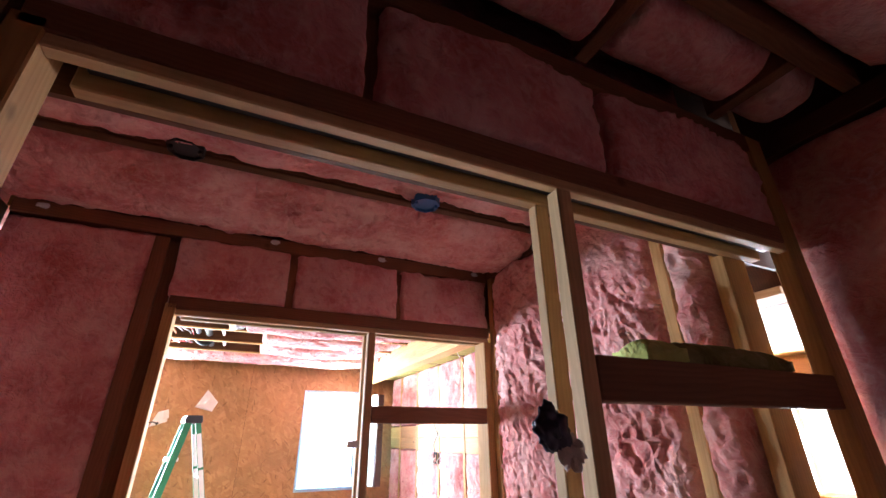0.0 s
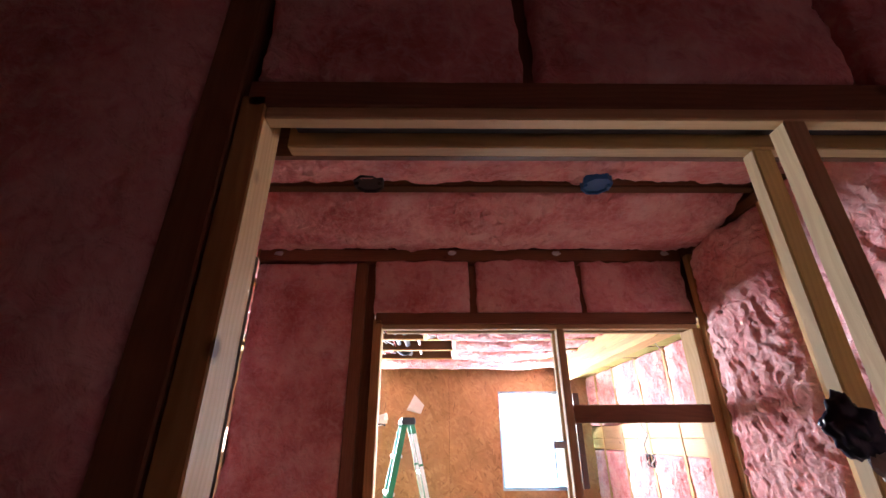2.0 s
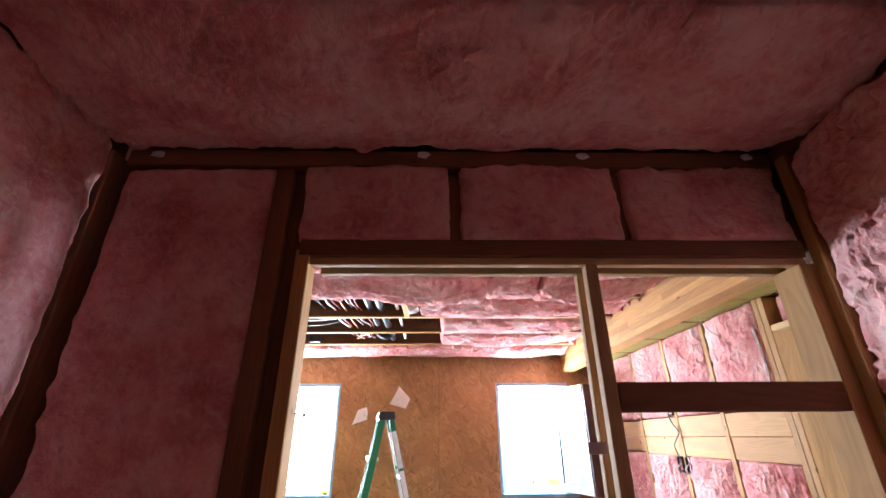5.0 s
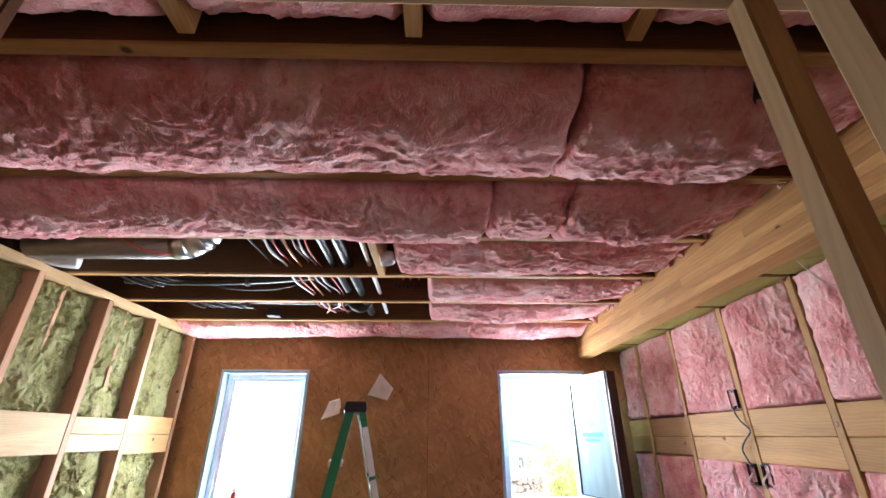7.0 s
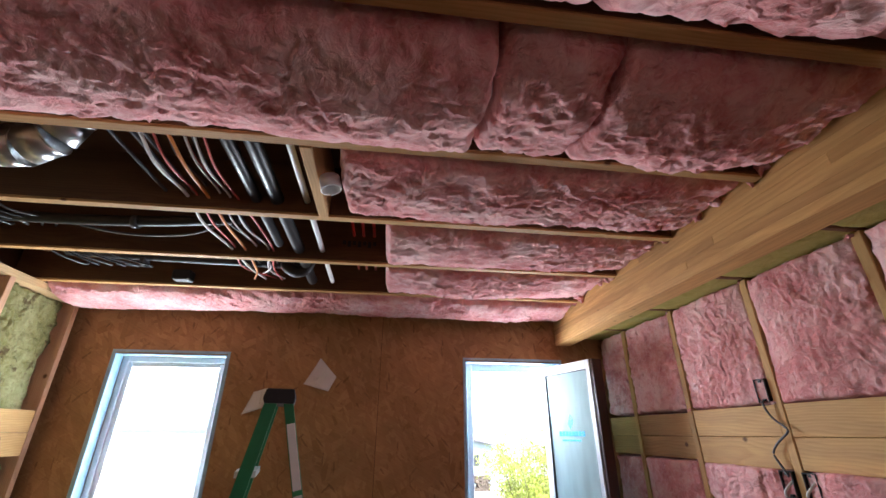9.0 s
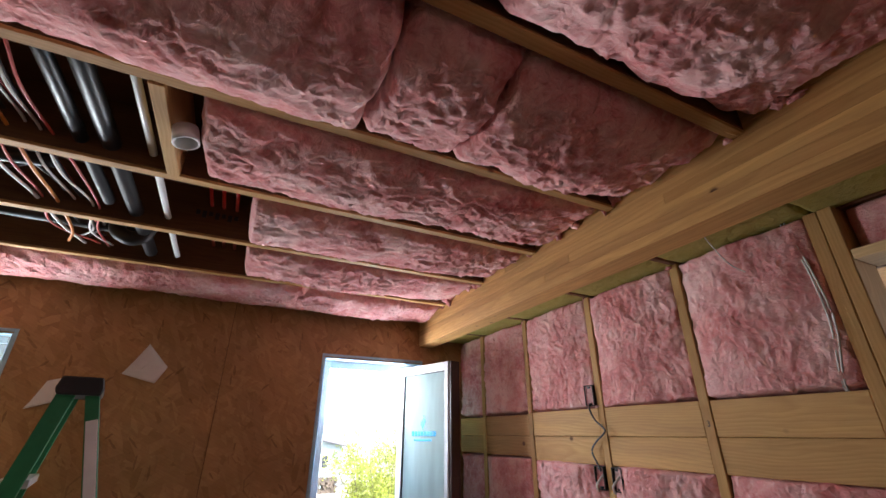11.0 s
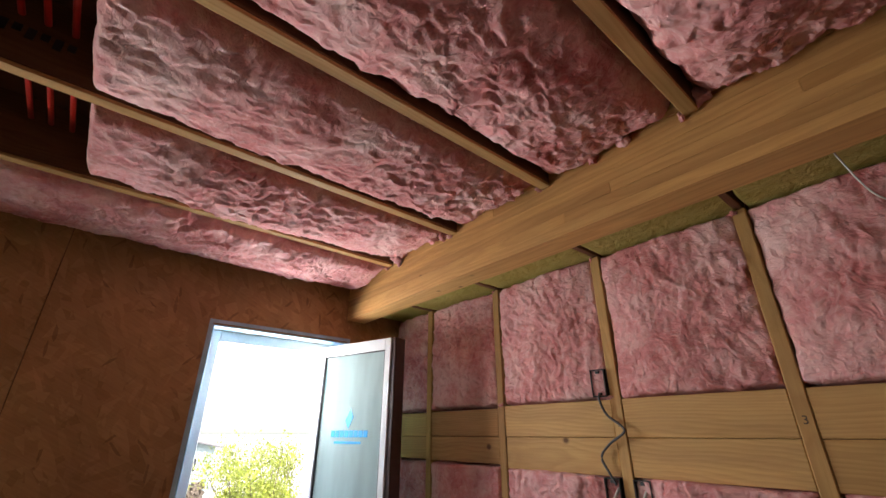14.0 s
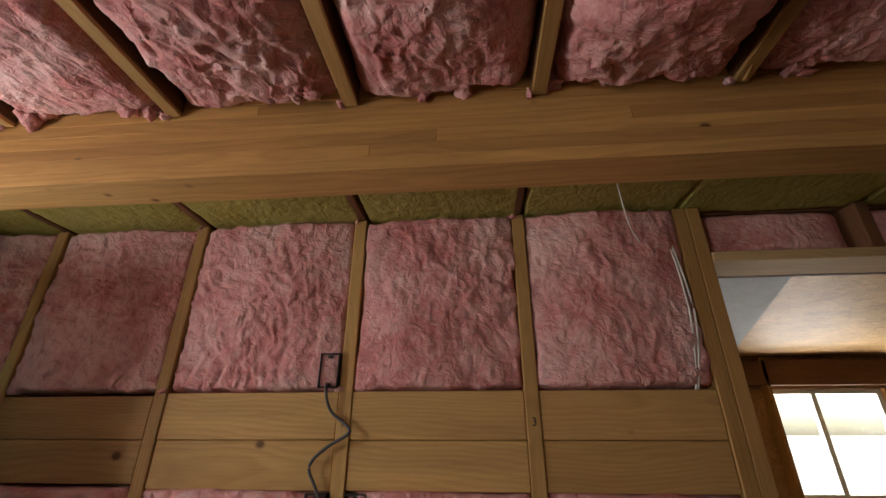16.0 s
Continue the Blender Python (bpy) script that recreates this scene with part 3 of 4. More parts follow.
for a, b in ((0.649, 0.781), (0.819, 1.281), (1.319, 1.771)):
    batt(facing_minus_x(XM1 + 0.09, a, 0.0), 2.36, b - a, 0.086, bulge=0.04, amp=0.07, edge=0.03, label="pink glass wool batt in the passage wall", **PB)
batt(facing_plus_x(XM0 - 0.09, 1.78, 0.0), 2.4, 1.17, 0.08, bulge=0.03, label="pink glass wool batt in the passage wall", **PB)
batt(facing_down(XM0, YB0 + 0.012, ZTOP - 0.01), XM1 - XM0, YB0 + 0.012 - 1.321, 0.21, bulge=0.06, amp=0.075, edge=0.02, label="pink batt in the passage ceiling", **PB)
batt(facing_down(XM0, 1.279, ZTOP - 0.01), XM1 - XM0, 1.279 - 0.61, 0.21, bulge=0.06, amp=0.075, edge=0.02, label="pink batt in the passage ceiling", **PB)
for a, b in ((-2.0, -1.42), (-1.38, -0.82), (-0.78, -0.22), (-0.18, 0.27)):
    batt(facing_down(-1.48, b, ZTOP - 0.01), 2.76, b - a, 0.21, bulge=0.05, amp=0.02, res=0.03, label="pink batt in the first room's ceiling", **PB)
for x0, x1 in ((-1.48, -0.89), (-0.85, -0.40), (-0.36, 0.09), (0.13, 0.58), (0.62, 1.05), (1.09, 1.25)):
    batt(facing_down(x0, 0.51, ZTOP - 0.01), x1 - x0, 0.20, 0.20, bulge=0.03, amp=0.02, label="short pink batt between ceiling blocking", **PB)
for x in (-0.87, -0.38, 0.11, 0.60, 1.07):
    tagged(lumber("blocking", (x - 0.019, x + 0.019), (0.31, 0.515), (ZJ + 0.004, ZTOP), JOIST), "short timber blocking between joist and wall", "blocking", "ceiling blocking", "structure")
for y in (0.29, -0.20, -0.80, -1.40):
    tagged(lumber("joist", (-1.49, 1.289), (y - 0.019, y + 0.019), (ZJ, ZTOP), JOIST), "timber ceiling joist in the first room, darkened in colour", "joist", "ceiling joists", "structure")

# first room shell
wall("wall_south", "wall behind the start", (-3.2, 5.9), (-2.7, -2.6), (0, ZTOP), DARKWOOD)
wall("wall_outer_west", "outer wall", (-3.3, -3.2), (-2.6, 5.5), (0, ZTOP), DARKWOOD)

# eastern room seen through the opening
XE = 5.7
ceiling_e = tagged(slab("ceiling_east", (XR + 0.16, XE + 0.2), (-2.6, 5.5), (2.42, 2.45), PLY), "pale board ceiling of the next room", "ceiling", kind="structure")
wall_e = wall("wall_outer_east", "framed outer wall with windows", (XE, XE + 0.15), (-2.6, -0.9), (0, 2.42), OSBE)
for y0, y1, z0, z1 in ((-0.9, 0.33, 0, 1.0), (-0.9, 0.33, 2.07, 2.42), (0.33, 2.2, 0, 2.42), (2.2, 3.25, 0, 1.0), (2.2, 3.25, 2.07, 2.42), (3.25, 5.5, 0, 2.42)):
    slab("board", (XE, XE + 0.15), (y0, y1), (z0, z1), OSBE, wall_e)
wall_en = wall("wall_east_room_north", "pale strand board wall of the next room with a window", (XR + 0.16, 2.28), (3.4, 3.5), (0, 2.42), PLYW)
for x0, x1, z0, z1 in ((2.28, 3.3, 0, 1.0), (2.28, 3.3, 1.88, 2.42), (3.3, XE, 0, 2.42)):
    slab("board", (x0, x1), (3.4, 3.5), (z0, z1), PLYW, wall_en)
lumber("header", (XR, XR + 0.14), (0.8, 2.791), (2.066, 2.096), PALE, wall_right)
lumber("top_plate", (XR + 0.05, XR + 0.14), (0.8, 2.791), (ZS, ZS + 0.038), JOIST, wall_right)
slab("sheathing", (XR + 0.141, XR + 0.158), (0.8, 2.798), (2.066, 2.5), DARKWOOD, wall_right)
for y in (2.33, 1.84, 1.35):
    lumber("cripple_stud", (XR, XR + 0.14), (y - 0.019, y + 0.019), (2.097, ZS - 0.001), JOIST, wall_right)
for a, b in ((2.352, 2.790), (1.862, 2.308), (1.372, 1.818)):
    batt(facing_minus_x(XR + 0.138, a, 2.097), 0.146, b - a, 0.09, bulge=0.03, amp=0.015, label="narrow pink batt over the wide opening", **PB)
    fill = 0.058 if b > 2.7 else 0.0
    batt(facing_down(1.505, b + fill, ZS + 0.05), XR + 0.045 - 1.505, b - a + 0.03 + fill, 0.046, mat=ROCK_SMOOTH, bulge=0.003, amp=0.010, edge=0.008, label="greenish mineral wool over the low ceiling strip", group="mineral wool batts")

# ground
ground = tagged(slab("ground", (-4000, 4000), (-4000, 4000), (-2.3, -2.2), plain("gravel", (0.30, 0.27, 0.24), 0.9, vary=0.3)), "pale gravel ground", "ground", kind="structure")


for y in STUDS_R[1:]:
    lumber("strip_joist", (1.502, XR + 0.13), (y - 0.012, y + 0.012), (ZS + 0.004, ZS + 0.05), JOIST, soffit)

# ---- shapes ----
def tube_bm(points, radius, sides=10, caps=True):
    """A round tube swept along the points."""
    bm = bmesh.new()
    pts = [Vector(p) for p in points]
    rings = []
    for i, p in enumerate(pts):
        d = (pts[min(i + 1, len(pts) - 1)] - pts[max(i - 1, 0)]).normalized()
        q = d.to_track_quat("Z", "Y")
        r = radius[i] if isinstance(radius, (list, tuple)) else radius
        rings.append([bm.verts.new(p + q @ Vector((r * math.cos(2 * math.pi * k / sides), r * math.sin(2 * math.pi * k / sides), 0))) for k in range(sides)])
    for a, b in zip(rings[:-1], rings[1:]):
        for k in range(sides):
            f = bm.faces.new((a[k], a[(k + 1) % sides], b[(k + 1) % sides], b[k]))
            f.smooth = True
    if caps:
        bm.faces.new(rings[0][::-1])
        bm.faces.new(rings[-1])
    return bm


def curve_points(points, steps=8):
    """Catmull-Rom through the points."""
    p = [Vector(q) for q in points]
    p = [2 * p[0] - p[1]] + p + [2 * p[-1] - p[-2]]
    out = []
    for i in range(1, len(p) - 2):
        for k in range(steps):
            t = k / steps
            out.append(0.5 * ((2 * p[i]) + (p[i + 1] - p[i - 1]) * t + (2 * p[i - 1] - 5 * p[i] + 4 * p[i + 1] - p[i + 2]) * t * t + (3 * p[i] - p[i - 1] - 3 * p[i + 1] + p[i + 2]) * t ** 3))
    return out + [p[-2]]


def cable(name, points, radius, mat, label, category="cable", group="", sides=8):
    return tagged(part(name, tube_bm(curve_points(points), radius, sides), mat), label, category, group)


def empty(name, m, label, category, group="", kind=""):
    o = new(name)
    o.matrix_basis = m
    bpy.context.view_layer.update()
    return tagged(o, label, category, group, kind)


def prism_bm(outline, depth, bevel=0.0):
    """The outline in x and z, pushed along y by depth."""
    bm = bmesh.new()
    a = [bm.verts.new((x, 0, z)) for x, z in outline]
    b = [bm.verts.new((x, depth, z)) for x, z in outline]
    bm.faces.new(a)
    bm.faces.new(b[::-1])
    n = len(a)
    for i in range(n):
        bm.faces.new((a[i], b[i], b[(i + 1) % n], a[(i + 1) % n]))
    bmesh.ops.recalc_face_normals(bm, faces=bm.faces)
    if bevel:
        bmesh.ops.bevel(bm, geom=bm.edges[:], offset=bevel, segments=1, affect="EDGES")
    return bm


def bar_bm(p, q, w, d, up=(0, 1, 0), bevel=0.002):
    """A rectangular bar from p to q, d along up and w across."""
    p, q = Vector(p), Vector(q)
    z = (q - p).normalized()
    y = Vector(up)
    x = y.cross(z).normalized()
    y = z.cross(x)
    bm = box_bm(w, d, (q - p).length, bevel)
    m = Matrix((x, y, z)).transposed().to_4x4()
    m.translation = (p + q) / 2
    bmesh.ops.transform(bm, matrix=m, verts=bm.verts)
    return bm


# ---- glass ----
def glass_material():
    m, t, b = material("window_glass")
    tr = t.nodes.new("ShaderNodeBsdfTransparent")
    tr.inputs[0].default_value = (0.93, 0.97, 0.96, 1)
    gl = t.nodes.new("ShaderNodeBsdfGlossy")
    gl.inputs["Roughness"].default_value = 0.02
    fr = t.nodes.new("ShaderNodeFresnel")
    fr.inputs["IOR"].default_value = 1.5
    ms = t.nodes.new("ShaderNodeMixShader")
    t.links.new(fr.outputs[0], ms.inputs[0])
    t.links.new(tr.outputs[0], ms.inputs[1])
    t.links.new(gl.outputs[0], ms.inputs[2])
    t.links.new(ms.outputs[0], t.nodes["Material Output"].inputs["Surface"])
    return m


GLASS = glass_material()
# Pale film: its milky tone also imitates sky mirrored in the sash glass.
def film_material():
    m, t, b = material("protective_film")
    df = t.nodes.new("ShaderNodeBsdfDiffuse")
    df.inputs[0].default_value = (0.78, 0.88, 0.88, 1)
    tl = t.nodes.new("ShaderNodeBsdfTranslucent")
    tl.inputs[0].default_value = (0.78, 0.92, 0.92, 1)
    tr = t.nodes.new("ShaderNodeBsdfTransparent")
    tr.inputs[0].default_value = (0.85, 0.96, 0.96, 1)
    n = noise_tex(t, mapped(t, (5.0, 1.0, 1.2)), 2.0, 2)
    m1, m2 = t.nodes.new("ShaderNodeMixShader"), t.nodes.new("ShaderNodeMixShader")
    m1.inputs[0].default_value = 0.65
    t.links.new(df.outputs[0], m1.inputs[1])
    t.links.new(tl.outputs[0], m1.inputs[2])
    t.links.new(ramp(t, n, [(0.35, (0.70, 0.70, 0.70)), (0.65, (0.86, 0.86, 0.86))]), m2.inputs[0])
    t.links.new(tr.outputs[0], m2.inputs[1])
    t.links.new(m1.outputs[0], m2.inputs[2])
    t.links.new(m2.outputs[0], t.nodes["Material Output"].inputs["Surface"])
    return m


FILM = film_material()
DECAL = plain("blue_print", (0.01, 0.36, 0.72), 0.5)


def ring_frame(parent, name, x0, x1, z0, z1, y0, y1, w, mat, label=""):
    """Four mitre-less bars round a rectangle, as parts of parent."""
    for xx, zz in (((x0, x0 + w), (z0, z1)), ((x1 - w, x1), (z0, z1)), ((x0 + w, x1 - w), (z1 - w, z1)), ((x0 + w, x1 - w), (z0, z0 + w))):
        slab(name, xx, (y0, y1), zz, mat, parent, label, 0.003)


def fixed_pane(parent, x0, x1, z0, z1, y):
    g = slab("pane", (x0, x1), (y, y + 0.005), (z0, z1), GLASS, parent, "clear window glass")
    g.visible_shadow = False
    return g


for i, (x0, x1) in enumerate(WINS):
    win = empty("window_%d" % (i + 1), pose((x0 + x1) / 2, YFAR + 0.1, WZ0), "white vinyl window set deep in a taped opening" if i == 0 else "white vinyl window with its sash swung open inward", "window", kind="structure")
    ring_frame(win, "opening_tape", x0 + 0.001, x1 - 0.001, WZ0 + 0.001, WZ1 - 0.001, YFAR - 0.004, YFAR + 0.085, 0.008, TAPE, "pale blue membrane lining the opening")
    ring_frame(win, "face_tape", x0 - 0.016, x1 + 0.016, WZ0 - 0.016, WZ1 + 0.022, YFAR - 0.0045, YFAR - 0.001, 0.017, TAPE, "pale blue membrane edge")
    ring_frame(win, "window_frame", x0 + 0.009, x1 - 0.009, WZ0 + 0.009, WZ1 - 0.009, YFAR + 0.086, YFAR + 0.155, 0.034 if i == 0 else 0.055, WHITE, "white vinyl frame")
    slab("window_sill", (x0 + 0.01, x1 - 0.01), (YFAR - 0.01, YFAR + 0.085), (WZ0 + 0.009, WZ0 + 0.018), TAPE, win)
    if i == 0:
        ring_frame(win, "sash_frame", x0 + 0.045, x1 - 0.045, WZ0 + 0.045, WZ1 - 0.045, YFAR + 0.10, YFAR + 0.145, 0.028, WHITE)
        fixed_pane(win, x0 + 0.074, x1 - 0.074, WZ0 + 0.074, WZ1 - 0.074, YFAR + 0.12)
        for px, pz in ((-1.22, 1.86), (-1.04, 1.83), (-1.05, 1.70)):
            slab("sticker", (px, px + 0.045), (YFAR + 0.116, YFAR + 0.119), (pz, pz + 0.045), FILM, win, "small pale sticker on the glass")

# the open sash: hinged at the opening's right jamb, seen from inside
HINGE, FREE = Vector((1.300, 5.300, 0)), Vector((1.446, 4.806, 0))
sd = (FREE - HINGE)
SL = sd.length
sash_m = Matrix.Translation((HINGE.x, HINGE.y, 1.13)) @ Matrix.Rotation(math.atan2(sd.y, sd.x), 4, "Z")
sash = empty("open_sash", sash_m, "open white inward-swinging casement sash with brown outer face", "window sash")
SH = 0.905


def in_sash(name, x, y, z, mat, label="", bevel=0.002):
    bm = box_bm(x[1] - x[0], y[1] - y[0], z[1] - z[0], bevel)
    return part(name, bm, mat, sash, label, sash_m @ pose((x[0] + x[1]) / 2, (y[0] + y[1]) / 2, (z[0] + z[1]) / 2))


for xx, zz in (((0, 0.055), (0, SH)), ((SL - 0.036, SL), (0, SH)), ((0.055, SL - 0.036), (0, 0.055)), ((0.055, SL - 0.036), (SH - 0.055, SH))):
    in_sash("sash_rail", xx, (-0.040, -0.002), zz, WHITE, "white vinyl rail")
    in_sash("outer_cladding", xx, (-0.002, 0.030), zz, BROWN, "dark brown outer cladding")
in_sash("edge_seal", (SL, SL + 0.026), (-0.034, 0.040), (0, SH), BROWN, "dark brown edge strip")
for yy in (-0.026, 0.006):
    in_sash("pane", (0.05, SL - 0.032), (yy, yy + 0.004), (0.05, SH - 0.05), GLASS, "clear window glass", 0).visible_shadow = False
in_sash("protective_film", (0.058, SL - 0.038), (-0.0275, -0.0265), (0.058, SH - 0.058), FILM, "pale cyan film imitating sky mirrored in the glass", 0)
for xx, zz in (((0.055, 0.061), (0.055, SH - 0.055)), ((SL - 0.042, SL - 0.036), (0.055, SH - 0.055)), ((0.061, SL - 0.042), (0.055, 0.061)), ((0.061, SL - 0.042), (SH - 0.061, SH - 0.055))):
    in_sash("gasket", xx, (-0.034, -0.028), zz, BLACK, "dark rubber gasket", 0)
# maker's print on the glass, as plain shapes
dm = bmesh.new()
vv = [dm.verts.new(p) for p in ((0.004, 0, 0.050), (0.026, 0, 0.008), (-0.004, 0, -0.046), (-0.026, 0, -0.008))]
dm.faces.new(vv)
ext = bmesh.ops.extrude_face_region(dm, geom=dm.faces[:])
bmesh.ops.translate(dm, vec=(0, -0.001, 0), verts=[v for v in ext["geom"] if isinstance(v, bmesh.types.BMVert)])
part("print_mark", dm, DECAL, sash, "blue diamond print", sash_m @ pose(0.266, -0.0285, 0.538))
for k in range(8):
    in_sash("print_bar", (0.148 + k * 0.031, 0.148 + k * 0.031 + 0.027), (-0.0295, -0.0285), (0.456, 0.486), DECAL, "blue print bar", 0)
in_sash("print_bar", (0.172, 0.352), (-0.0295, -0.0285), (0.427, 0.438), DECAL, "blue print bar", 0)

# ---- stepladder ----
ladder_m = pose(-0.325, 4.34, 0, 0, 0, 11)
ladder = empty("stepladder", ladder_m, "green fibreglass stepladder with a black top, standing open", "ladder")


def lad(name, bm, mat, label="", under=None):
    return part(name, bm, mat, under or ladder, label, ladder_m)


for sy in (-1, 1):
    top, bot = 0.115 * sy, 0.235 * sy
    front = lad("front_rail", bar_bm((-0.37, bot, 0.02), (-0.030, top, 1.73), 0.052, 0.024), GREENM, "green fibreglass rail")
    rear = lad("rear_rail", bar_bm((0.45, bot, 0.02), (0.036, top, 1.73), 0.040, 0.024), GREENM, "green fibreglass rail")
    for f0, f1 in ((0.62, 0.79), (0.80, 0.945)):
        a = Vector((0.45, bot, 0.02)).lerp(Vector((0.036, top, 1.73)), f0)
        b = Vector((0.45, bot, 0.02)).lerp(Vector((0.036, top, 1.73)), f1)
        lad("warning_label", bar_bm(a, b, 0.034, 0.027), PAPER, "worn white label strip", rear)
    lad("rubber_foot", bar_bm((-0.375, bot, 0.0), (-0.365, bot, 0.05), 0.065, 0.036), BLACK, "black rubber foot", front)
    lad("rubber_foot", bar_bm((0.455, bot, 0.0), (0.443, bot, 0.05), 0.06, 0.034), BLACK, "black rubber foot", rear)
    lad("spreader", bar_bm((-0.175, 0.17 * sy, 0.98), (0.215, 0.17 * sy, 0.98), 0.012, 0.006), ALU, "thin metal spreader")
lad("top_cap", prism_bm([(-0.058, 1.715), (0.062, 1.715), (0.068, 1.735), (0.058, 1.775), (-0.055, 1.775), (-0.066, 1.735)], 0.27, 0.004), BLACK, "black moulded top cap").matrix_local = pose(0, -0.15, 0)
for k in range(1, 6):
    z = 0.29 * k
    f = (z - 0.02) / 1.71
    x = -0.37 + 0.34 * f
    hw = 0.235 - 0.12 * f
    lad("step", bar_bm((x, -hw, z), (x, hw, z), 0.026, 0.08, (1, 0, 0)), ALU, "ribbed aluminium step")
for k in range(1, 5):
    z = 0.33 * k
    f = (z - 0.02) / 1.71
    x = 0.45 - 0.414 * f
    hw = 0.235 - 0.12 * f
    lad("rear_brace", bar_bm((x, -hw, z), (x, hw, z), 0.02, 0.03, (1, 0, 0)), ALU)

# ---- papers on the strand board ----
def paper_sheet(corners, lift, flap, label):
    """A limp sheet between four corners on the wall, its lower edge standing off, with a folded flap in front."""
    e = empty("paper_sheet", pose(corners[0][0], YFAR, corners[0][1]), label, "paper", "pinned papers")

    def leaf(name, q, off, stand):
        bm = bmesh.new()
        n = 8
        g = []
        for i in range(n + 1):
            row = []
            for j in range(n + 1):
                u, v = i / n, j / n
                x = (q[0][0] * (1 - u) + q[1][0] * u) * (1 - v) + (q[3][0] * (1 - u) + q[2][0] * u) * v
                z = (q[0][1] * (1 - u) + q[1][1] * u) * (1 - v) + (q[3][1] * (1 - u) + q[2][1] * u) * v
                y = YFAR - off - stand * v * v - 0.006 * math.sin(5 * u + 2 * v) * v
                row.append(bm.verts.new((x, y, z)))
            g.append(row)
        for i in range(n):
            for j in range(n):
                bm.faces.new((g[i][j], g[i + 1][j], g[i + 1][j + 1], g[i][j + 1])).smooth = True
        ex = bmesh.ops.extrude_face_region(bm, geom=bm.faces[:])
        bmesh.ops.translate(bm, vec=(0, -0.0008, 0), verts=[v for v in ex["geom"] if isinstance(v, bmesh.types.BMVert)])
        bmesh.ops.recalc_face_normals(bm, faces=bm.faces)
        part(name, bm, PAPER, e)
    leaf("sheet", corners, 0.003, lift)
    leaf("flap", flap, 0.012, lift * 1.6)


paper_sheet([(-0.300, 2.070), (-0.184, 1.948), (-0.224, 1.852), (-0.387, 1.895)], 0.03, [(-0.300, 2.066), (-0.262, 1.99), (-0.30, 1.915), (-0.375, 1.90)], "crumpled white paper sheet pinned to strand board")
paper_sheet([(-0.700, 1.845), (-0.615, 1.870), (-0.600, 1.755), (-0.745, 1.705)], 0.025, [(-0.650, 1.855), (-0.612, 1.866), (-0.590, 1.79), (-0.64, 1.77)], "crumpled white paper scrap pinned to strand board")

# ---- ceiling services in the open bays ----
ABS = plain("black_pipe", (0.010, 0.010, 0.011), 0.42)
PVC = plain("white_pipe", (0.70, 0.70, 0.68), 0.4, vary=0.05)
PEXR = plain("red_pipe", (0.55, 0.03, 0.02), 0.4)
NMW = plain("white_cable", (0.68, 0.66, 0.62), 0.5)
NMR = plain("red_cable", (0.55, 0.07, 0.05), 0.5)
NMO = plain("orange_cable", (0.65, 0.22, 0.04), 0.5)
GREYW = plain("grey_cable", (0.07, 0.07, 0.075), 0.5)
tagged(lumber("blocking", (-0.156, -0.118), (3.325, 3.777), (ZJ - 0.004, ZTOP - 0.01), PINE), "pine blocking between two joists", "blocking", "ceiling blocking", "structure")
for x, r, mat, nm, lb in ((-0.405, 0.021, ABS, "drain_pipe", "black plastic drain pipe through the joists"), (-0.325, 0.027, ABS, "drain_pipe", "black plastic drain pipe through the joists"),
                          (-0.208, 0.0125, PVC, "water_pipe", "thin white plastic water pipe through the joists")):
    end = 4.74 if x > -0.4 else 4.2
    tagged(part(nm, tube_bm([(x, 2.85, 2.475), (x - 0.002, 3.5, 2.468), (x - 0.004, end, 2.455)], r, 16), mat), lb, "pipe", "plumbing pipes")
for k, x in enumerate((-0.06, -0.01, 0.045)):
    tagged(part("water_pipe", tube_bm([(x, 3.80, 2.56), (x, 4.75, 2.55)], 0.008, 8), PEXR), "thin red water pipe above the joists", "pipe", "red water pipes")
rng = random.Random(4)
for k in range(9):
    x = -0.66 + 0.022 * k + rng.uniform(-0.01, 0.01)
    mat = (NMW, NMR, GREYW, NMO, NMR, NMW, GREYW)[k % 7]
    z = 2.47 + rng.uniform(-0.025, 0.05)
    sag = rng.uniform(0.0, 0.035)
    pts = [(x - 0.02, 2.9, z + 0.03), (x, 3.32, z + 0.03), (x + rng.uniform(-0.02, 0.02), 3.55, z - sag * 0.5), (x, 3.765, z), (x + rng.uniform(-0.02, 0.03), 4.0, z - sag), (x + rng.uniform(-0.01, 0.05), 4.255, z - 0.01), (x + 0.05 * rng.uniform(-1, 1), 4.5, z - 0.01 - sag), (x + 0.1 * rng.uniform(-1, 1), 4.745, z)]
    cable("cable", pts, 0.0045 if k % 3 else 0.006, mat, "house wiring cable through joist holes", group="wiring cables")
for x, r in ((-0.80, 0.006), (-0.73, 0.007), (-0.695, 0.005)):
    cable("cable", [(x - 0.06, 2.9, 2.5), (x, 3.3, 2.5), (x + 0.06, 3.76, 2.46)], r, GREYW, "grey cable through joist holes", group="wiring cables")
# black lines lying along the bays
cable("drain_pipe", [(-1.75, 4.08, 2.47), (-1.3, 4.06, 2.455), (-0.9, 4.05, 2.465), (-0.55, 4.03, 2.49)], 0.024, ABS, "black plastic pipe along the joist bay", "pipe", "plumbing pipes", 14)
cable("drain_pipe", [(-1.6, 4.56, 2.50), (-1.0, 4.55, 2.485), (-0.36, 4.54, 2.475)], 0.025, ABS, "black plastic pipe along the joist bay", "pipe", "plumbing pipes", 14)
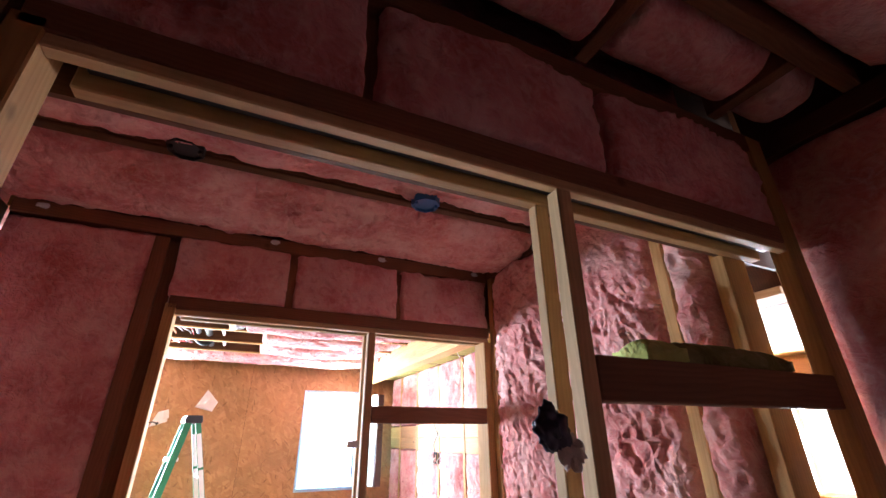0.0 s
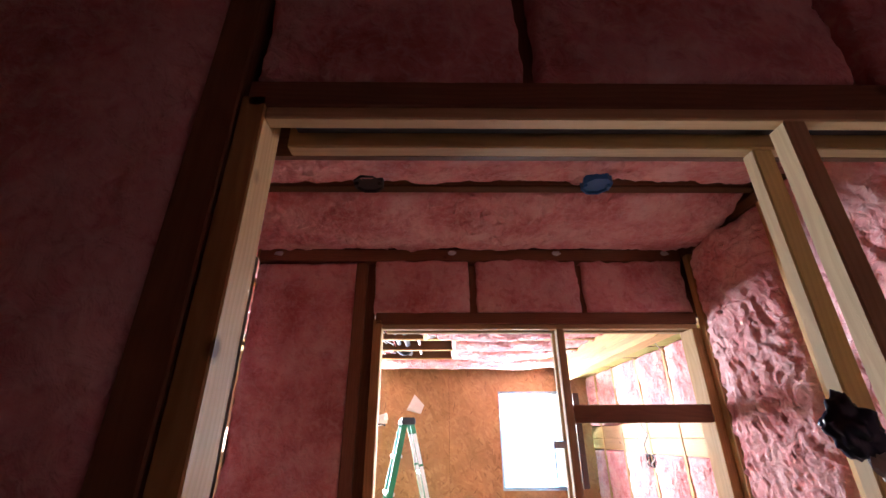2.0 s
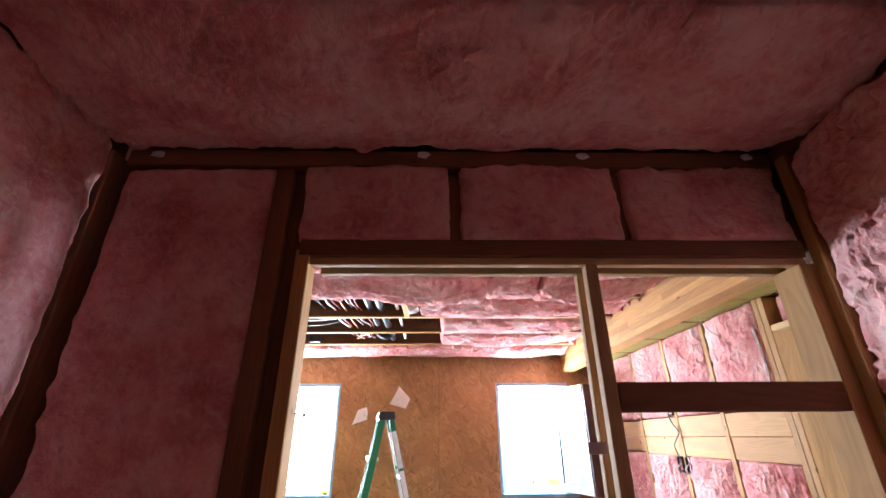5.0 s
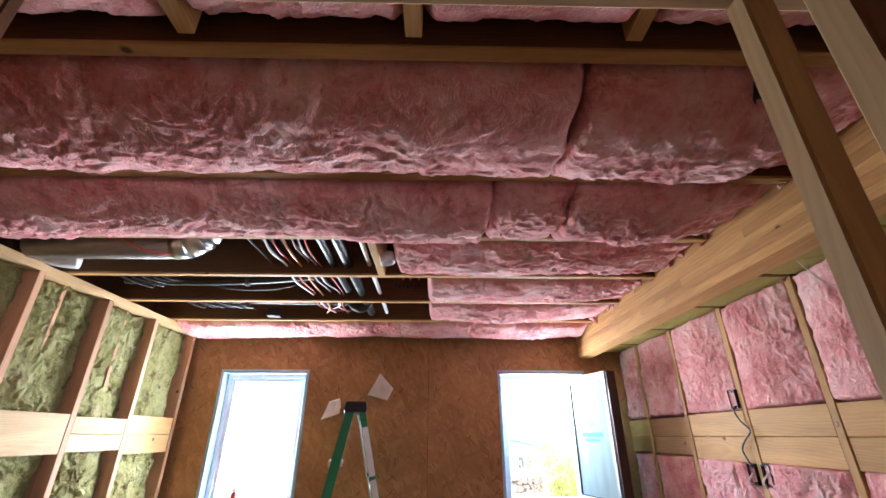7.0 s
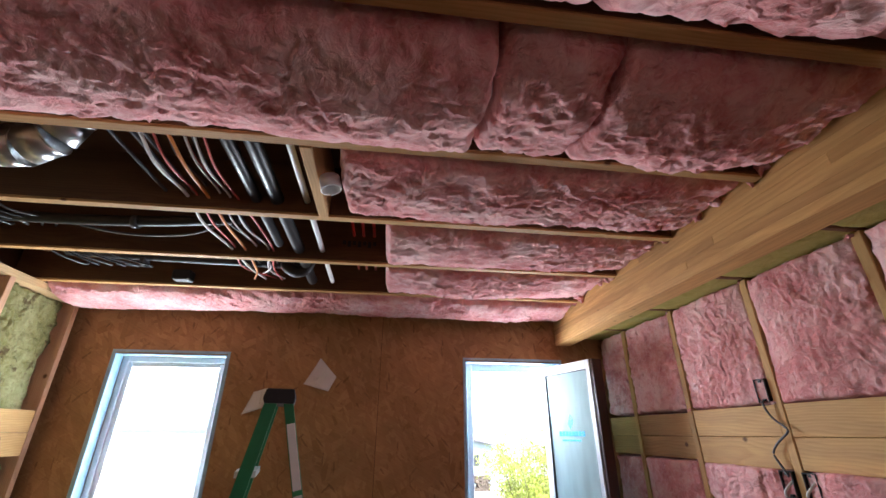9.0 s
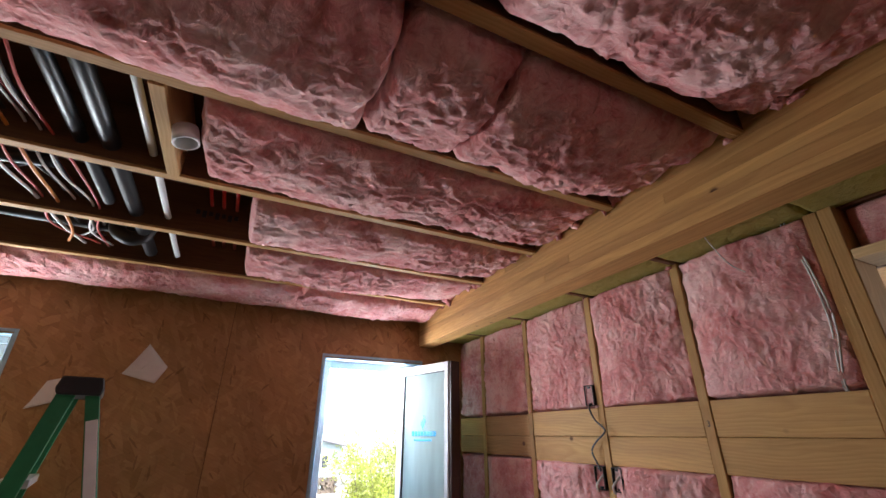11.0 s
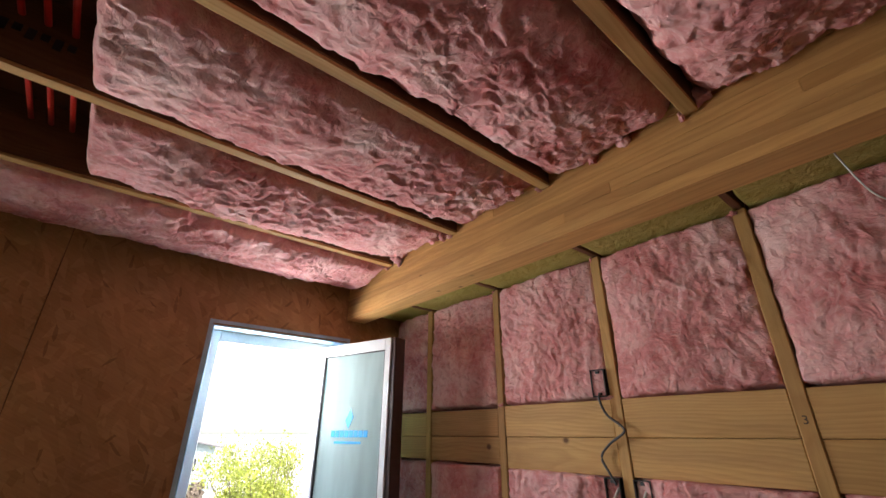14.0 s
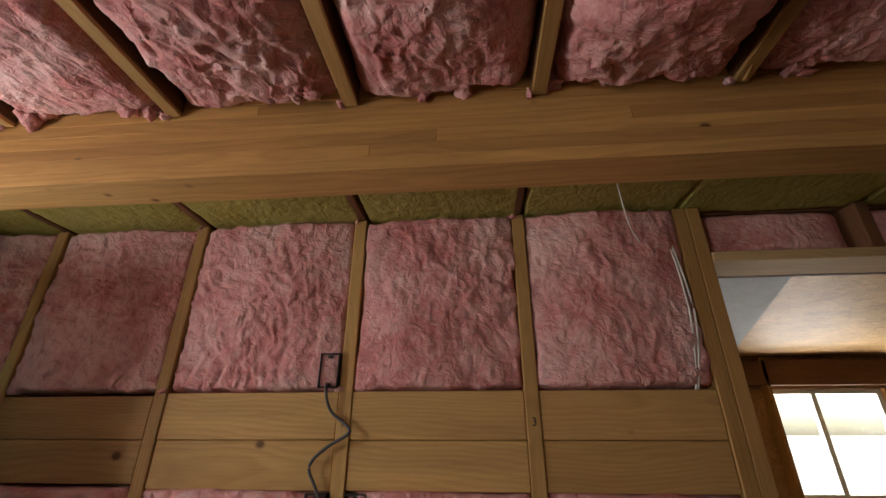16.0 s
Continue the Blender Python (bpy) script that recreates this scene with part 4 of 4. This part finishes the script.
cable("pipe_bend", [(-0.44, 4.50, 2.50), (-0.43, 4.50, 2.45), (-0.38, 4.50, 2.42), (-0.33, 4.50, 2.44), (-0.31, 4.50, 2.50)], 0.033, ABS, "black plastic pipe trap between joists", "pipe", "plumbing pipes", 16)
cable("cable", [(-1.45, 4.1, 2.5), (-1.1, 4.12, 2.43), (-0.8, 4.1, 2.43), (-0.62, 4.05, 2.47)], 0.006, GREYW, "grey cable lying along the bay", group="wiring cables")
for k in range(6):
    x = -1.62 + 0.05 * k
    cable("cable", [(x, 4.30, 2.50), (x + 0.06, 4.42, 2.44 + 0.01 * (k % 2)), (x + 0.10 + 0.02 * k, 4.58, 2.44), (x + 0.02, 4.74, 2.50)], 0.005, (GREYW, BLACK)[k % 2], "loose cable loop in the joist bay", group="wiring cables")
for k in range(5):
    x = -1.72 + 0.06 * k
    cable("cable", [(x, 3.80, 2.50), (x + 0.05, 3.95, 2.44), (x + 0.12, 4.1, 2.43 + 0.01 * k), (x + 0.03, 4.24, 2.50)], 0.005, (GREYW, BLACK)[k % 2], "loose cable loop in the joist bay", group="wiring cables")
for p in ((-1.20, 4.56, 2.46), (-0.99, 4.05, 2.455)):
    ob = part("pipe_strap", tube_bm([(p[0] - 0.012, p[1], p[2]), (p[0] + 0.012, p[1], p[2])], 0.030, 14), GREYW)
    tagged(ob, "grey strap round the black pipe", "strap", "pipe straps")
slab_box = part("junction_box", box_bm(0.10, 0.07, 0.06, 0.006), BLACK, None, "", pose(-1.06, 4.72, 2.44))
tagged(slab_box, "small black box fixed to a joist", "electrical box")

# round sheet-metal duct with a gored elbow
duct = empty("duct", pose(-1.9, 3.53, 2.47), "galvanised round duct with a segmented elbow in the joist bay", "duct")
part("duct_pipe", tube_bm([(-1.84, 3.53, 2.455), (-1.13, 3.53, 2.455)], 0.066, 24), plain("dull_zinc", (0.30, 0.28, 0.25), 0.55, 0.7), duct, "dull grey straight duct")
path = [(-1.135, 3.53, 2.455), (-1.065, 3.525, 2.462), (-0.985, 3.51, 2.50), (-0.935, 3.49, 2.575), (-0.925, 3.48, 2.63)]
for k, (a, b) in enumerate(zip(path[:-1], path[1:])):
    part("elbow_gore", tube_bm([a, b], 0.068 - 0.001 * k, 24), GALV, duct, "bright folded elbow segment")
    mid = Vector(a).lerp(Vector(b), 0.93)
    part("seam", tube_bm([mid, Vector(b)], 0.0705 - 0.001 * k, 24), GALV, duct)
cable("cable", [(-1.52, 3.40, 2.52), (-1.38, 3.42, 2.475), (-1.24, 3.44, 2.40), (-1.17, 3.46, 2.385), (-1.12, 3.50, 2.40)], 0.004, NMR, "thin red cable across the duct", group="wiring cables")
flex = cable("duct_boot", [(-1.85, 3.60, 2.45), (-1.78, 3.62, 2.43), (-1.70, 3.66, 2.43)], 0.05, PVC, "pale plastic duct boot at the wall plate", "duct", sides=18)

# round plastic box at the batt's end
ring = bmesh.new()
n = 24
rv = [[ring.verts.new((r * math.cos(2 * math.pi * k / n), r * math.sin(2 * math.pi * k / n), z)) for k in range(n)] for r, z in ((0.034, 0.05), (0.036, 0.0), (0.031, 0.0), (0.030, 0.04))]
for a, b in zip(rv[:-1], rv[1:]):
    for k in range(n):
        ring.faces.new((a[k], a[(k + 1) % n], b[(k + 1) % n], b[k])).smooth = True
ring.faces.new(rv[0])
ring.faces.new(rv[3][::-1])
bmesh.ops.recalc_face_normals(ring, faces=ring.faces)
tagged(part("ceiling_box", ring, PVC, None, "", pose(-0.074, 3.505, 2.362, 0, -14, 0)), "white round plastic ceiling box on the blocking", "electrical box")


def octagon_box(x, y, z, mat, label):
    e = empty("ceiling_box", pose(x, y, z), label, "electrical box")
    bm = bmesh.new()
    r0 = [bm.verts.new((0.052 * math.cos(math.pi * (k + 0.5) / 4), 0.052 * math.sin(math.pi * (k + 0.5) / 4), 0)) for k in range(8)]
    r1 = [bm.verts.new((v.co.x * 1.0, v.co.y * 1.0, 0.045)) for v in r0]
    r2 = [bm.verts.new((v.co.x * 0.9, v.co.y * 0.9, 0)) for v in r0]
    r3 = [bm.verts.new((v.co.x * 0.9, v.co.y * 0.9, 0.010)) for v in r0]
    for a, b in ((r1, r0), (r0, r2), (r2, r3)):
        for k in range(8):
            bm.faces.new((a[k], a[(k + 1) % 8], b[(k + 1) % 8], b[k]))
    bm.faces.new(r1)
    bm.faces.new(r3[::-1])
    bmesh.ops.recalc_face_normals(bm, faces=bm.faces)
    part("box_body", bm, mat, e, "", pose(x, y, z))
    for sx in (-1, 1):
        part("screw_lug", box_bm(0.014, 0.02, 0.012), mat, e, "", pose(x + 0.04 * sx, y, z + 0.002))
    return e


octagon_box(0.505, 1.232, 2.37, BLUE, "blue plastic ceiling light box pressed into pink batts")
octagon_box(-0.262, 1.232, 2.375, BLACK, "black ceiling light box pressed into pink batts")
octagon_box(0.985, 2.365, 2.345, BLACK, "black ceiling light box pressed into pink batts")

# ---- electrical boxes and cables on the east wall ----
def device_box(y, z, face=XR - 0.004):
    """A single-gang box, open to the room, nailed to the side of a stud."""
    e = empty("device_box", pose(face, y, z), "black plastic switch box nailed beside a stud", "electrical box", "wall boxes")
    w, h, d = 0.056, 0.094, 0.07
    for yy, zz in (((0, 0.004), (0, h)), ((w - 0.004, w), (0, h)), ((0.004, w - 0.004), (0, 0.004)), ((0.004, w - 0.004), (h - 0.004, h))):
        slab("box_side", (face - 0.008, face + d), (y + yy[0], y + yy[1]), (z + zz[0], z + zz[1]), BLACK, e, "", 0.001)
    slab("box_back", (face + d - 0.004, face + d), (y + 0.004, y + w - 0.004), (z + 0.004, z + h - 0.004), BLACK, e)
    for zz in (0.006, h - 0.014):
        slab("screw_lug", (face - 0.006, face + 0.006), (y + 0.022, y + 0.034), (z + zz, z + zz + 0.008), BLACK, e)
    return e


def blue_box(y, z):
    """A blue single-gang box beside the post."""
    e = empty("device_box", pose(XR, y, z), "blue plastic switch box on the framed wall", "electrical box", "wall boxes")
    slab("box_body", (XR - 0.008, XR + 0.06), (y, y + 0.056), (z, z + 0.094), BLUE, e, "", 0.003)
    # The body is solid; a black sheet paints the shade of its mouth.
    slab("box_mouth", (XR - 0.0095, XR - 0.0081), (y + 0.006, y + 0.050), (z + 0.006, z + 0.088), BLACK, e, "black sheet standing in for the shaded open mouth")


blue_box(2.94, 1.225)
device_box(3.873, 1.722)
device_box(3.873, 1.375)
device_box(3.772, 1.375)
for y in (3.893, 3.80):
    cable("cable", [(XR + 0.03, y, 1.45), (XR - 0.02, y - 0.005, 1.42), (XR - 0.03, y + 0.01, 1.395), (XR - 0.012, y + 0.02, 1.37)], 0.005, NMW, "short white cable tail in a wall box", group="wall cables")
cable("cable", [(XR + 0.02, 3.90, 1.74), (XR - 0.02, 3.90, 1.72), (XR - 0.012, 3.885, 1.665), (XR - 0.012, 3.835, 1.625), (XR - 0.018, 3.83, 1.605), (XR - 0.012, 3.89, 1.57), (XR - 0.012, 3.925, 1.53), (XR - 0.012, 3.905, 1.485), (XR - 0.012, 3.885, 1.45)], 0.0042, GREYW, "dark grey cable looping between two wall boxes", group="wall cables")
cable("cable", [(1.53, 3.10, 2.30), (1.56, 3.085, 2.22), (1.60, 3.06, 2.13), (1.63, 3.03, 2.09)], 0.002, NMW, "loose white cable hanging from the low ceiling", group="wall cables")
for k in range(2):
    cable("cable", [(XR + 0.03, 2.93 + 0.012 * k, 2.27), (XR - 0.004, 2.92 + 0.008 * k, 2.21), (XR - 0.006, 2.895 + 0.008 * k, 2.07), (XR - 0.006, 2.885 + 0.012 * k, 1.90), (XR - 0.004, 2.915 + 0.006 * k, 1.73), (XR + 0.05, 2.91 + 0.006 * k, 1.70)], 0.003, NMW, "white cable running down beside the post", group="wall cables")
cable("cable", [(1.2, 2.83, 2.44), (1.3, 2.82, 2.41), (1.37, 2.81, 2.40)], 0.006, PINE, "loose twig of fibre at a joist", "fibre")

# ---- bits in the pocket frames ----
FOAM = wool("foam_green", (0.42, 0.48, 0.12), (0.52, 0.58, 0.18), (0.60, 0.64, 0.28))
batt(axes((0.735, YA0 + 0.005, 1.721), (1, 0, 0), (0, 1, 0)), 0.33, 0.08, 0.035, mat=ROCK, bulge=0.012, amp=0.02, res=0.01, label="dark offcut of mineral wool resting on the rail", name="wool_offcut", category="insulation", group="offcuts")
batt(axes((0.645, YA0 + 0.003, 1.721), (1, 0, 0), (0, 1, 0)), 0.085, 0.082, 0.04, mat=FOAM, bulge=0.006, amp=0.01, res=0.01, label="lime green foam offcut resting on the rail", name="foam_offcut", category="insulation", group="offcuts")
bag = bmesh.new()
bmesh.ops.create_icosphere(bag, subdivisions=4, radius=1.0)
for v in bag.verts:
    d = 1 + 0.55 * noise.noise(v.co * 1.7) + 0.25 * noise.noise(v.co * 4.5)
    v.co = Vector((v.co.x * 0.024 * d, v.co.y * 0.014 * d, v.co.z * 0.030 * d))
for f in bag.faces:
    f.smooth = True
tool = empty("tool_bundle", pose(0.42, 0.49, 1.6), "dark blue wrapped tool with clear film stuck on the jamb", "bundle")
part("dark_wrap", bag, plain("navy_plastic", (0.012, 0.016, 0.05), 0.3), tool, "dark navy wrap", pose(0.402, 0.508, 1.612, 0, -35, 0))
film_bm = bmesh.new()
bmesh.ops.create_icosphere(film_bm, subdivisions=3, radius=1.0)
for v in film_bm.verts:
    d = 1 + 0.6 * noise.noise(v.co * 2.3 + Vector((5, 1, 2)))
    v.co = Vector((v.co.x * 0.020 * d, v.co.y * 0.012 * d, v.co.z * 0.022 * d))
part("clear_film", film_bm, plain("milky_film", (0.62, 0.58, 0.56), 0.25), tool, "crumpled milky film", pose(0.430, 0.508, 1.578))
# White-coloured plate; its material is a guess.
tagged(slab("plastic_tag", (0.424, 0.470), (YB0 + 0.010, YB0 + 0.012), (1.562, 1.588), PAPER, None, "", 0.0004), "small white plate stuck to the split jamb", "tag")
# white lumps along the plate, standing in for bright light leaks
for x in (-0.76, 0.036, 0.52, 1.025):
    st = bmesh.new()
    bmesh.ops.create_icosphere(st, subdivisions=2, radius=0.019)
    for v in st.verts:
        v.co *= 1 + 0.6 * noise.noise(v.co * 90 + Vector((x * 9, 0, 0)))
        v.co.y *= 0.35
        v.co.z *= 0.6
    tagged(part("plastic_scrap", st, WHITE, None, "", pose(x, YB0 - 0.006, 2.380)), "small white lump standing in for light leaking at the top plate", "plastic scrap", "plastic scraps")

# ---- nails, tufts and marks ----
nail = empty("nail", pose(-0.27, 1.866, 1.653), "bent dark nail standing out of the jamb", "nail")
part("shank", tube_bm([(-0.272, 1.866, 1.653), (-0.255, 1.864, 1.654), (-0.244, 1.858, 1.650)], 0.0022, 8), BLACK, nail)
part("nail_head", tube_bm([(-0.244, 1.858, 1.650), (-0.2425, 1.8568, 1.6495)], 0.005, 12), BLACK, nail)
tuft_rng = random.Random(31)


def tuft(x, y, z, size):
    """A small torn lump of wool."""
    bm = bmesh.new()
    bmesh.ops.create_icosphere(bm, subdivisions=3, radius=1.0)
    shift = Vector([tuft_rng.uniform(0, 40) for _ in range(3)])
    sx, sy, sz = (size * tuft_rng.uniform(0.6, 1.5) for _ in range(3))
    for v in bm.verts:
        d = 1 + 0.9 * noise.noise(v.co * 1.6 + shift) + 0.45 * noise.noise(v.co * 4.2 + shift)
        v.co = Vector((v.co.x * sx * d, v.co.y * sy * d, v.co.z * sz * d))
    for f in bm.faces:
        f.smooth = True
    tagged(part("wool_tuft", bm, PINK, None, "", pose(x, y, z)), "small torn tuft of pink glass wool", "insulation", "loose wool tufts")


for y in JOISTS[1:]:
    for k in range(3):
        tuft(1.374 - 0.02 * k * tuft_rng.random(), y + tuft_rng.choice((-1, 1)) * tuft_rng.uniform(0.03, 0.20), 2.412 + tuft_rng.uniform(0, 0.03), tuft_rng.uniform(0.012, 0.024))
    tuft(1.376, y + 0.026, 2.404, 0.011)
for y, z in ((4.385, 1.718), (3.868, 1.72), (3.36, 2.236), (3.862, 2.238), (4.40, 2.236)):
    tuft(XR + 0.004, y, z, 0.010)


def pencil(text, y, z, size):
    """A carpenter's mark on the room side of a stud."""
    cu = bpy.data.curves.new("pencil_mark", "FONT")
    cu.body, cu.size, cu.extrude = text, size, 0.0004
    tmp = new("pencil_mark", cu)
    bpy.context.view_layer.update()
    me = bpy.data.meshes.new_from_object(tmp.evaluated_get(bpy.context.evaluated_depsgraph_get()))
    bpy.data.objects.remove(tmp)
    me.materials.append(BLACK)
    ob = new("pencil_mark", me)
    ob.parent = wall_right
    ob.matrix_local = wall_right.matrix_basis.inverted() @ Matrix.Translation((XR - 0.001, y, z)) @ Matrix(((0, 0, -1, 0), (-1, 0, 0, 0), (0, 1, 0, 0), (0, 0, 0, 1)))
    tagged(ob, "dark pencilled number")


pencil("3", 3.352, 1.625, 0.03)
pencil("3", 3.857, 1.625, 0.024)

# ---- odds on the window sill ----
bottle = empty("glue_bottle", pose(-1.352, YFAR + 0.035, WZ0 + 0.018), "small red squeeze bottle on the window sill", "bottle")
part("bottle_body", tube_bm([(-1.352, YFAR + 0.035, WZ0 + 0.019), (-1.352, YFAR + 0.035, WZ0 + 0.10), (-1.352, YFAR + 0.035, WZ0 + 0.115)], [0.022, 0.022, 0.012], 16), plain("red_plastic", (0.45, 0.03, 0.025), 0.35), bottle)
part("cap", tube_bm([(-1.352, YFAR + 0.035, WZ0 + 0.115), (-1.352, YFAR + 0.035, WZ0 + 0.145)], [0.011, 0.006], 12), NMW, bottle)
tagged(slab("tape_roll", (-0.985, -0.935), (YFAR + 0.01, YFAR + 0.06), (WZ0 + 0.019, WZ0 + 0.055), plain("yellow_plastic", (0.65, 0.42, 0.02), 0.4), None, "", 0.01), "small yellow pack on the window sill", "pack")

# ---- east room windows ----
for y0, y1 in ((-0.9, 0.33), (2.2, 3.25)):
    w = empty("window_3" if y0 < 0 else "window_4", pose(XE, (y0 + y1) / 2, 1.0), "plain sliding window in the next room's framed wall", "window", kind="structure")
    for yy, zz in (((y0, y0 + 0.05), (1.0, 2.07)), ((y1 - 0.05, y1), (1.0, 2.07)), ((y0 + 0.05, y1 - 0.05), (2.02, 2.07)), ((y0 + 0.05, y1 - 0.05), (1.0, 1.05)), ((y0 + 0.68, y0 + 0.73), (1.05, 2.02))):
        slab("window_frame", (XE + 0.05, XE + 0.11), yy, zz, WHITE, w, "", 0.003)
    g = slab("pane", (XE + 0.08, XE + 0.085), (y0 + 0.05, y1 - 0.05), (1.05, 2.02), GLASS, w, "clear window glass")
    g.visible_shadow = False
    lumber("window_jamb", (XE - 0.13, XE - 0.001), (y1, y1 + 0.04), (0, 2.40), PINE, w)
    lumber("window_header", (XE - 0.13, XE - 0.001), (y0 - 0.1, y1 + (0.5 if y0 < 0 else 0.1)), (2.10, 2.36), JOIST, w)
sheet = bmesh.new()
sheet_low = [sheet.verts.new((x, y, 2.412)) for x, y in ((1.9, 2.12), (2.66, 1.82), (5.24, 0.80), (5.6, 0.66), (5.6, 2.4), (1.9, 2.4))]
sheet.faces.new(sheet_low)
lifted = bmesh.ops.extrude_face_region(sheet, geom=sheet.faces[:])
bmesh.ops.translate(sheet, vec=(0, 0, 0.007), verts=[v for v in lifted["geom"] if isinstance(v, bmesh.types.BMVert)])
bmesh.ops.recalc_face_normals(sheet, faces=sheet.faces)
part("ceiling_sheet", sheet, plain("grey_board", (0.42, 0.44, 0.44), 0.8), ceiling_e, "grey board sheet")

# ---- outside ----
LEAF = plain("leaf", (0.15, 0.18, 0.015), 0.5, vary=0.5, scale=3.0)
BARK = plain("bark", (0.07, 0.055, 0.04), 0.9)


def bush(x, y, z, height, spread, leaves, seed):
    r = random.Random(seed)
    e = empty("bush", pose(x, y, z), "yellow-green leafy bush with many thin stems outside", "bush")
    stems = bmesh.new()
    tips = []
    for k in range(34):
        a, lean = r.uniform(0, 2 * math.pi), r.uniform(0.1, 1.0) ** 0.7 * spread
        h = height * r.uniform(0.6, 1.0) * (1 - 0.25 * lean / spread)
        pts = []
        for s in range(6):
            f = s / 5
            pts.append(Vector((math.cos(a) * lean * f ** 1.3 + r.uniform(-0.06, 0.06), math.sin(a) * lean * f ** 1.3 + r.uniform(-0.06, 0.06), h * f)))
        tb = tube_bm(pts, [0.03 * (1 - 0.8 * s / 5) for s in range(6)], 5)
        me = bpy.data.meshes.new("stem_tmp")
        tb.to_mesh(me)
        tb.free()
        stems.from_mesh(me)
        bpy.data.meshes.remove(me)
        for s in range(2, 6):
            tips.append(pts[s])
    part("trunk", stems, BARK, e, "many thin grey stems", pose(x, y, z))
    vs, fs = [], []
    for k in range(leaves):
        c = r.choice(tips) + Vector((r.gauss(0, 0.16), r.gauss(0, 0.16), r.gauss(0, 0.16)))
        q = Euler((r.uniform(0, 6.3), r.uniform(0, 6.3), r.uniform(0, 6.3))).to_matrix()
        w = r.uniform(0.018, 0.04)
        i0 = len(vs)
        for p in ((-w, 0, 0), (0, -w * 0.5, 0.004), (w, 0, 0), (0, w * 0.5, 0.004)):
            vs.append(tuple(c + q @ Vector(p)))
        fs.append((i0, i0 + 1, i0 + 2, i0 + 3))
    me = bpy.data.meshes.new("crown")
    me.from_pydata(vs, [], fs)
    me.materials.append(LEAF)
    ob = new("crown", me)
    ob.parent = e
    return e


bush(3.95, 13.0, -2.2, 4.2, 1.6, 42000, 3)
house_m = pose(5.9, 39, -2.2)
house = empty("house", house_m, "pale blue-grey neighbouring house with a low gable roof", "house")
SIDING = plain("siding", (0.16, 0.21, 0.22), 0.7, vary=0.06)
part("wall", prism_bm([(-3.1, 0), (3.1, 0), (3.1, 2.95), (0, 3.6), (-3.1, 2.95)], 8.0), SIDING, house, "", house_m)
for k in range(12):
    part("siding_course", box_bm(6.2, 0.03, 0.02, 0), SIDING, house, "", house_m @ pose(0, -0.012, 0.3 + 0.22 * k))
for sx in (-1, 1):
    part("roof", prism_bm([(0, 3.62), (sx * 3.6, 2.86), (sx * 3.6, 2.98), (0, 3.76)], 9.0), plain("shingle", (0.10, 0.10, 0.105), 0.9), house, "", house_m @ pose(0, -0.5, 0))
hw = part("window", box_bm(1.25, 0.08, 1.05, 0.01), WHITE, house, "white framed window", house_m @ pose(1.5, -0.02, 1.85))
for k in (-1, 1):
    part("pane", box_bm(0.50, 0.03, 0.86, 0), plain("dark_pane", (0.03, 0.035, 0.04), 0.1), hw, "dark glass", house_m @ pose(1.5 + 0.29 * k, -0.065, 1.85))
wood = bmesh.new()
rr = random.Random(9)
for k in range(150):
    a = rr.uniform(0, 3)
    tb = box_bm(rr.uniform(0.15, 0.3), 0.5, rr.uniform(0.08, 0.2), 0)
    bmesh.ops.transform(tb, matrix=pose(rr.uniform(-1.1, 1.1), rr.uniform(-0.2, 0.2), rr.uniform(0.05, 0.9), 0, rr.uniform(0, 90), rr.uniform(-20, 20)), verts=tb.verts)
    me = bpy.data.meshes.new("log_tmp")
    tb.to_mesh(me)
    tb.free()
    wood.from_mesh(me)
    bpy.data.meshes.remove(me)
tagged(part("woodpile", wood, BARK, None, "", pose(7.0, 36.5, -2.2)), "heap of split firewood beside the neighbouring house", "woodpile", kind="stuff")
# window light from added lamps; the second fills only the top, clear of the bush
window_sky((sum(WINS[0]) / 2, YFAR + 0.17, (WZ0 + WZ1) / 2), (0, -1, 0), 0.66, 0.95, 4.0)
window_sky((sum(WINS[1]) / 2, YFAR + 0.17, 1.885), (0, -1, 0), 0.66, 0.35, 4.6)
window_sky((XE + 0.16, -0.285, 1.53), (-1, 0, 0), 1.2, 1.04, 2.6)
window_sky((XE + 0.16, 2.725, 1.53), (-1, 0, 0), 1.0, 1.04, 2.2)
window_sky((2.79, 3.51, 1.44), (0, -1, 0), 1.02, 0.88, 0.17)
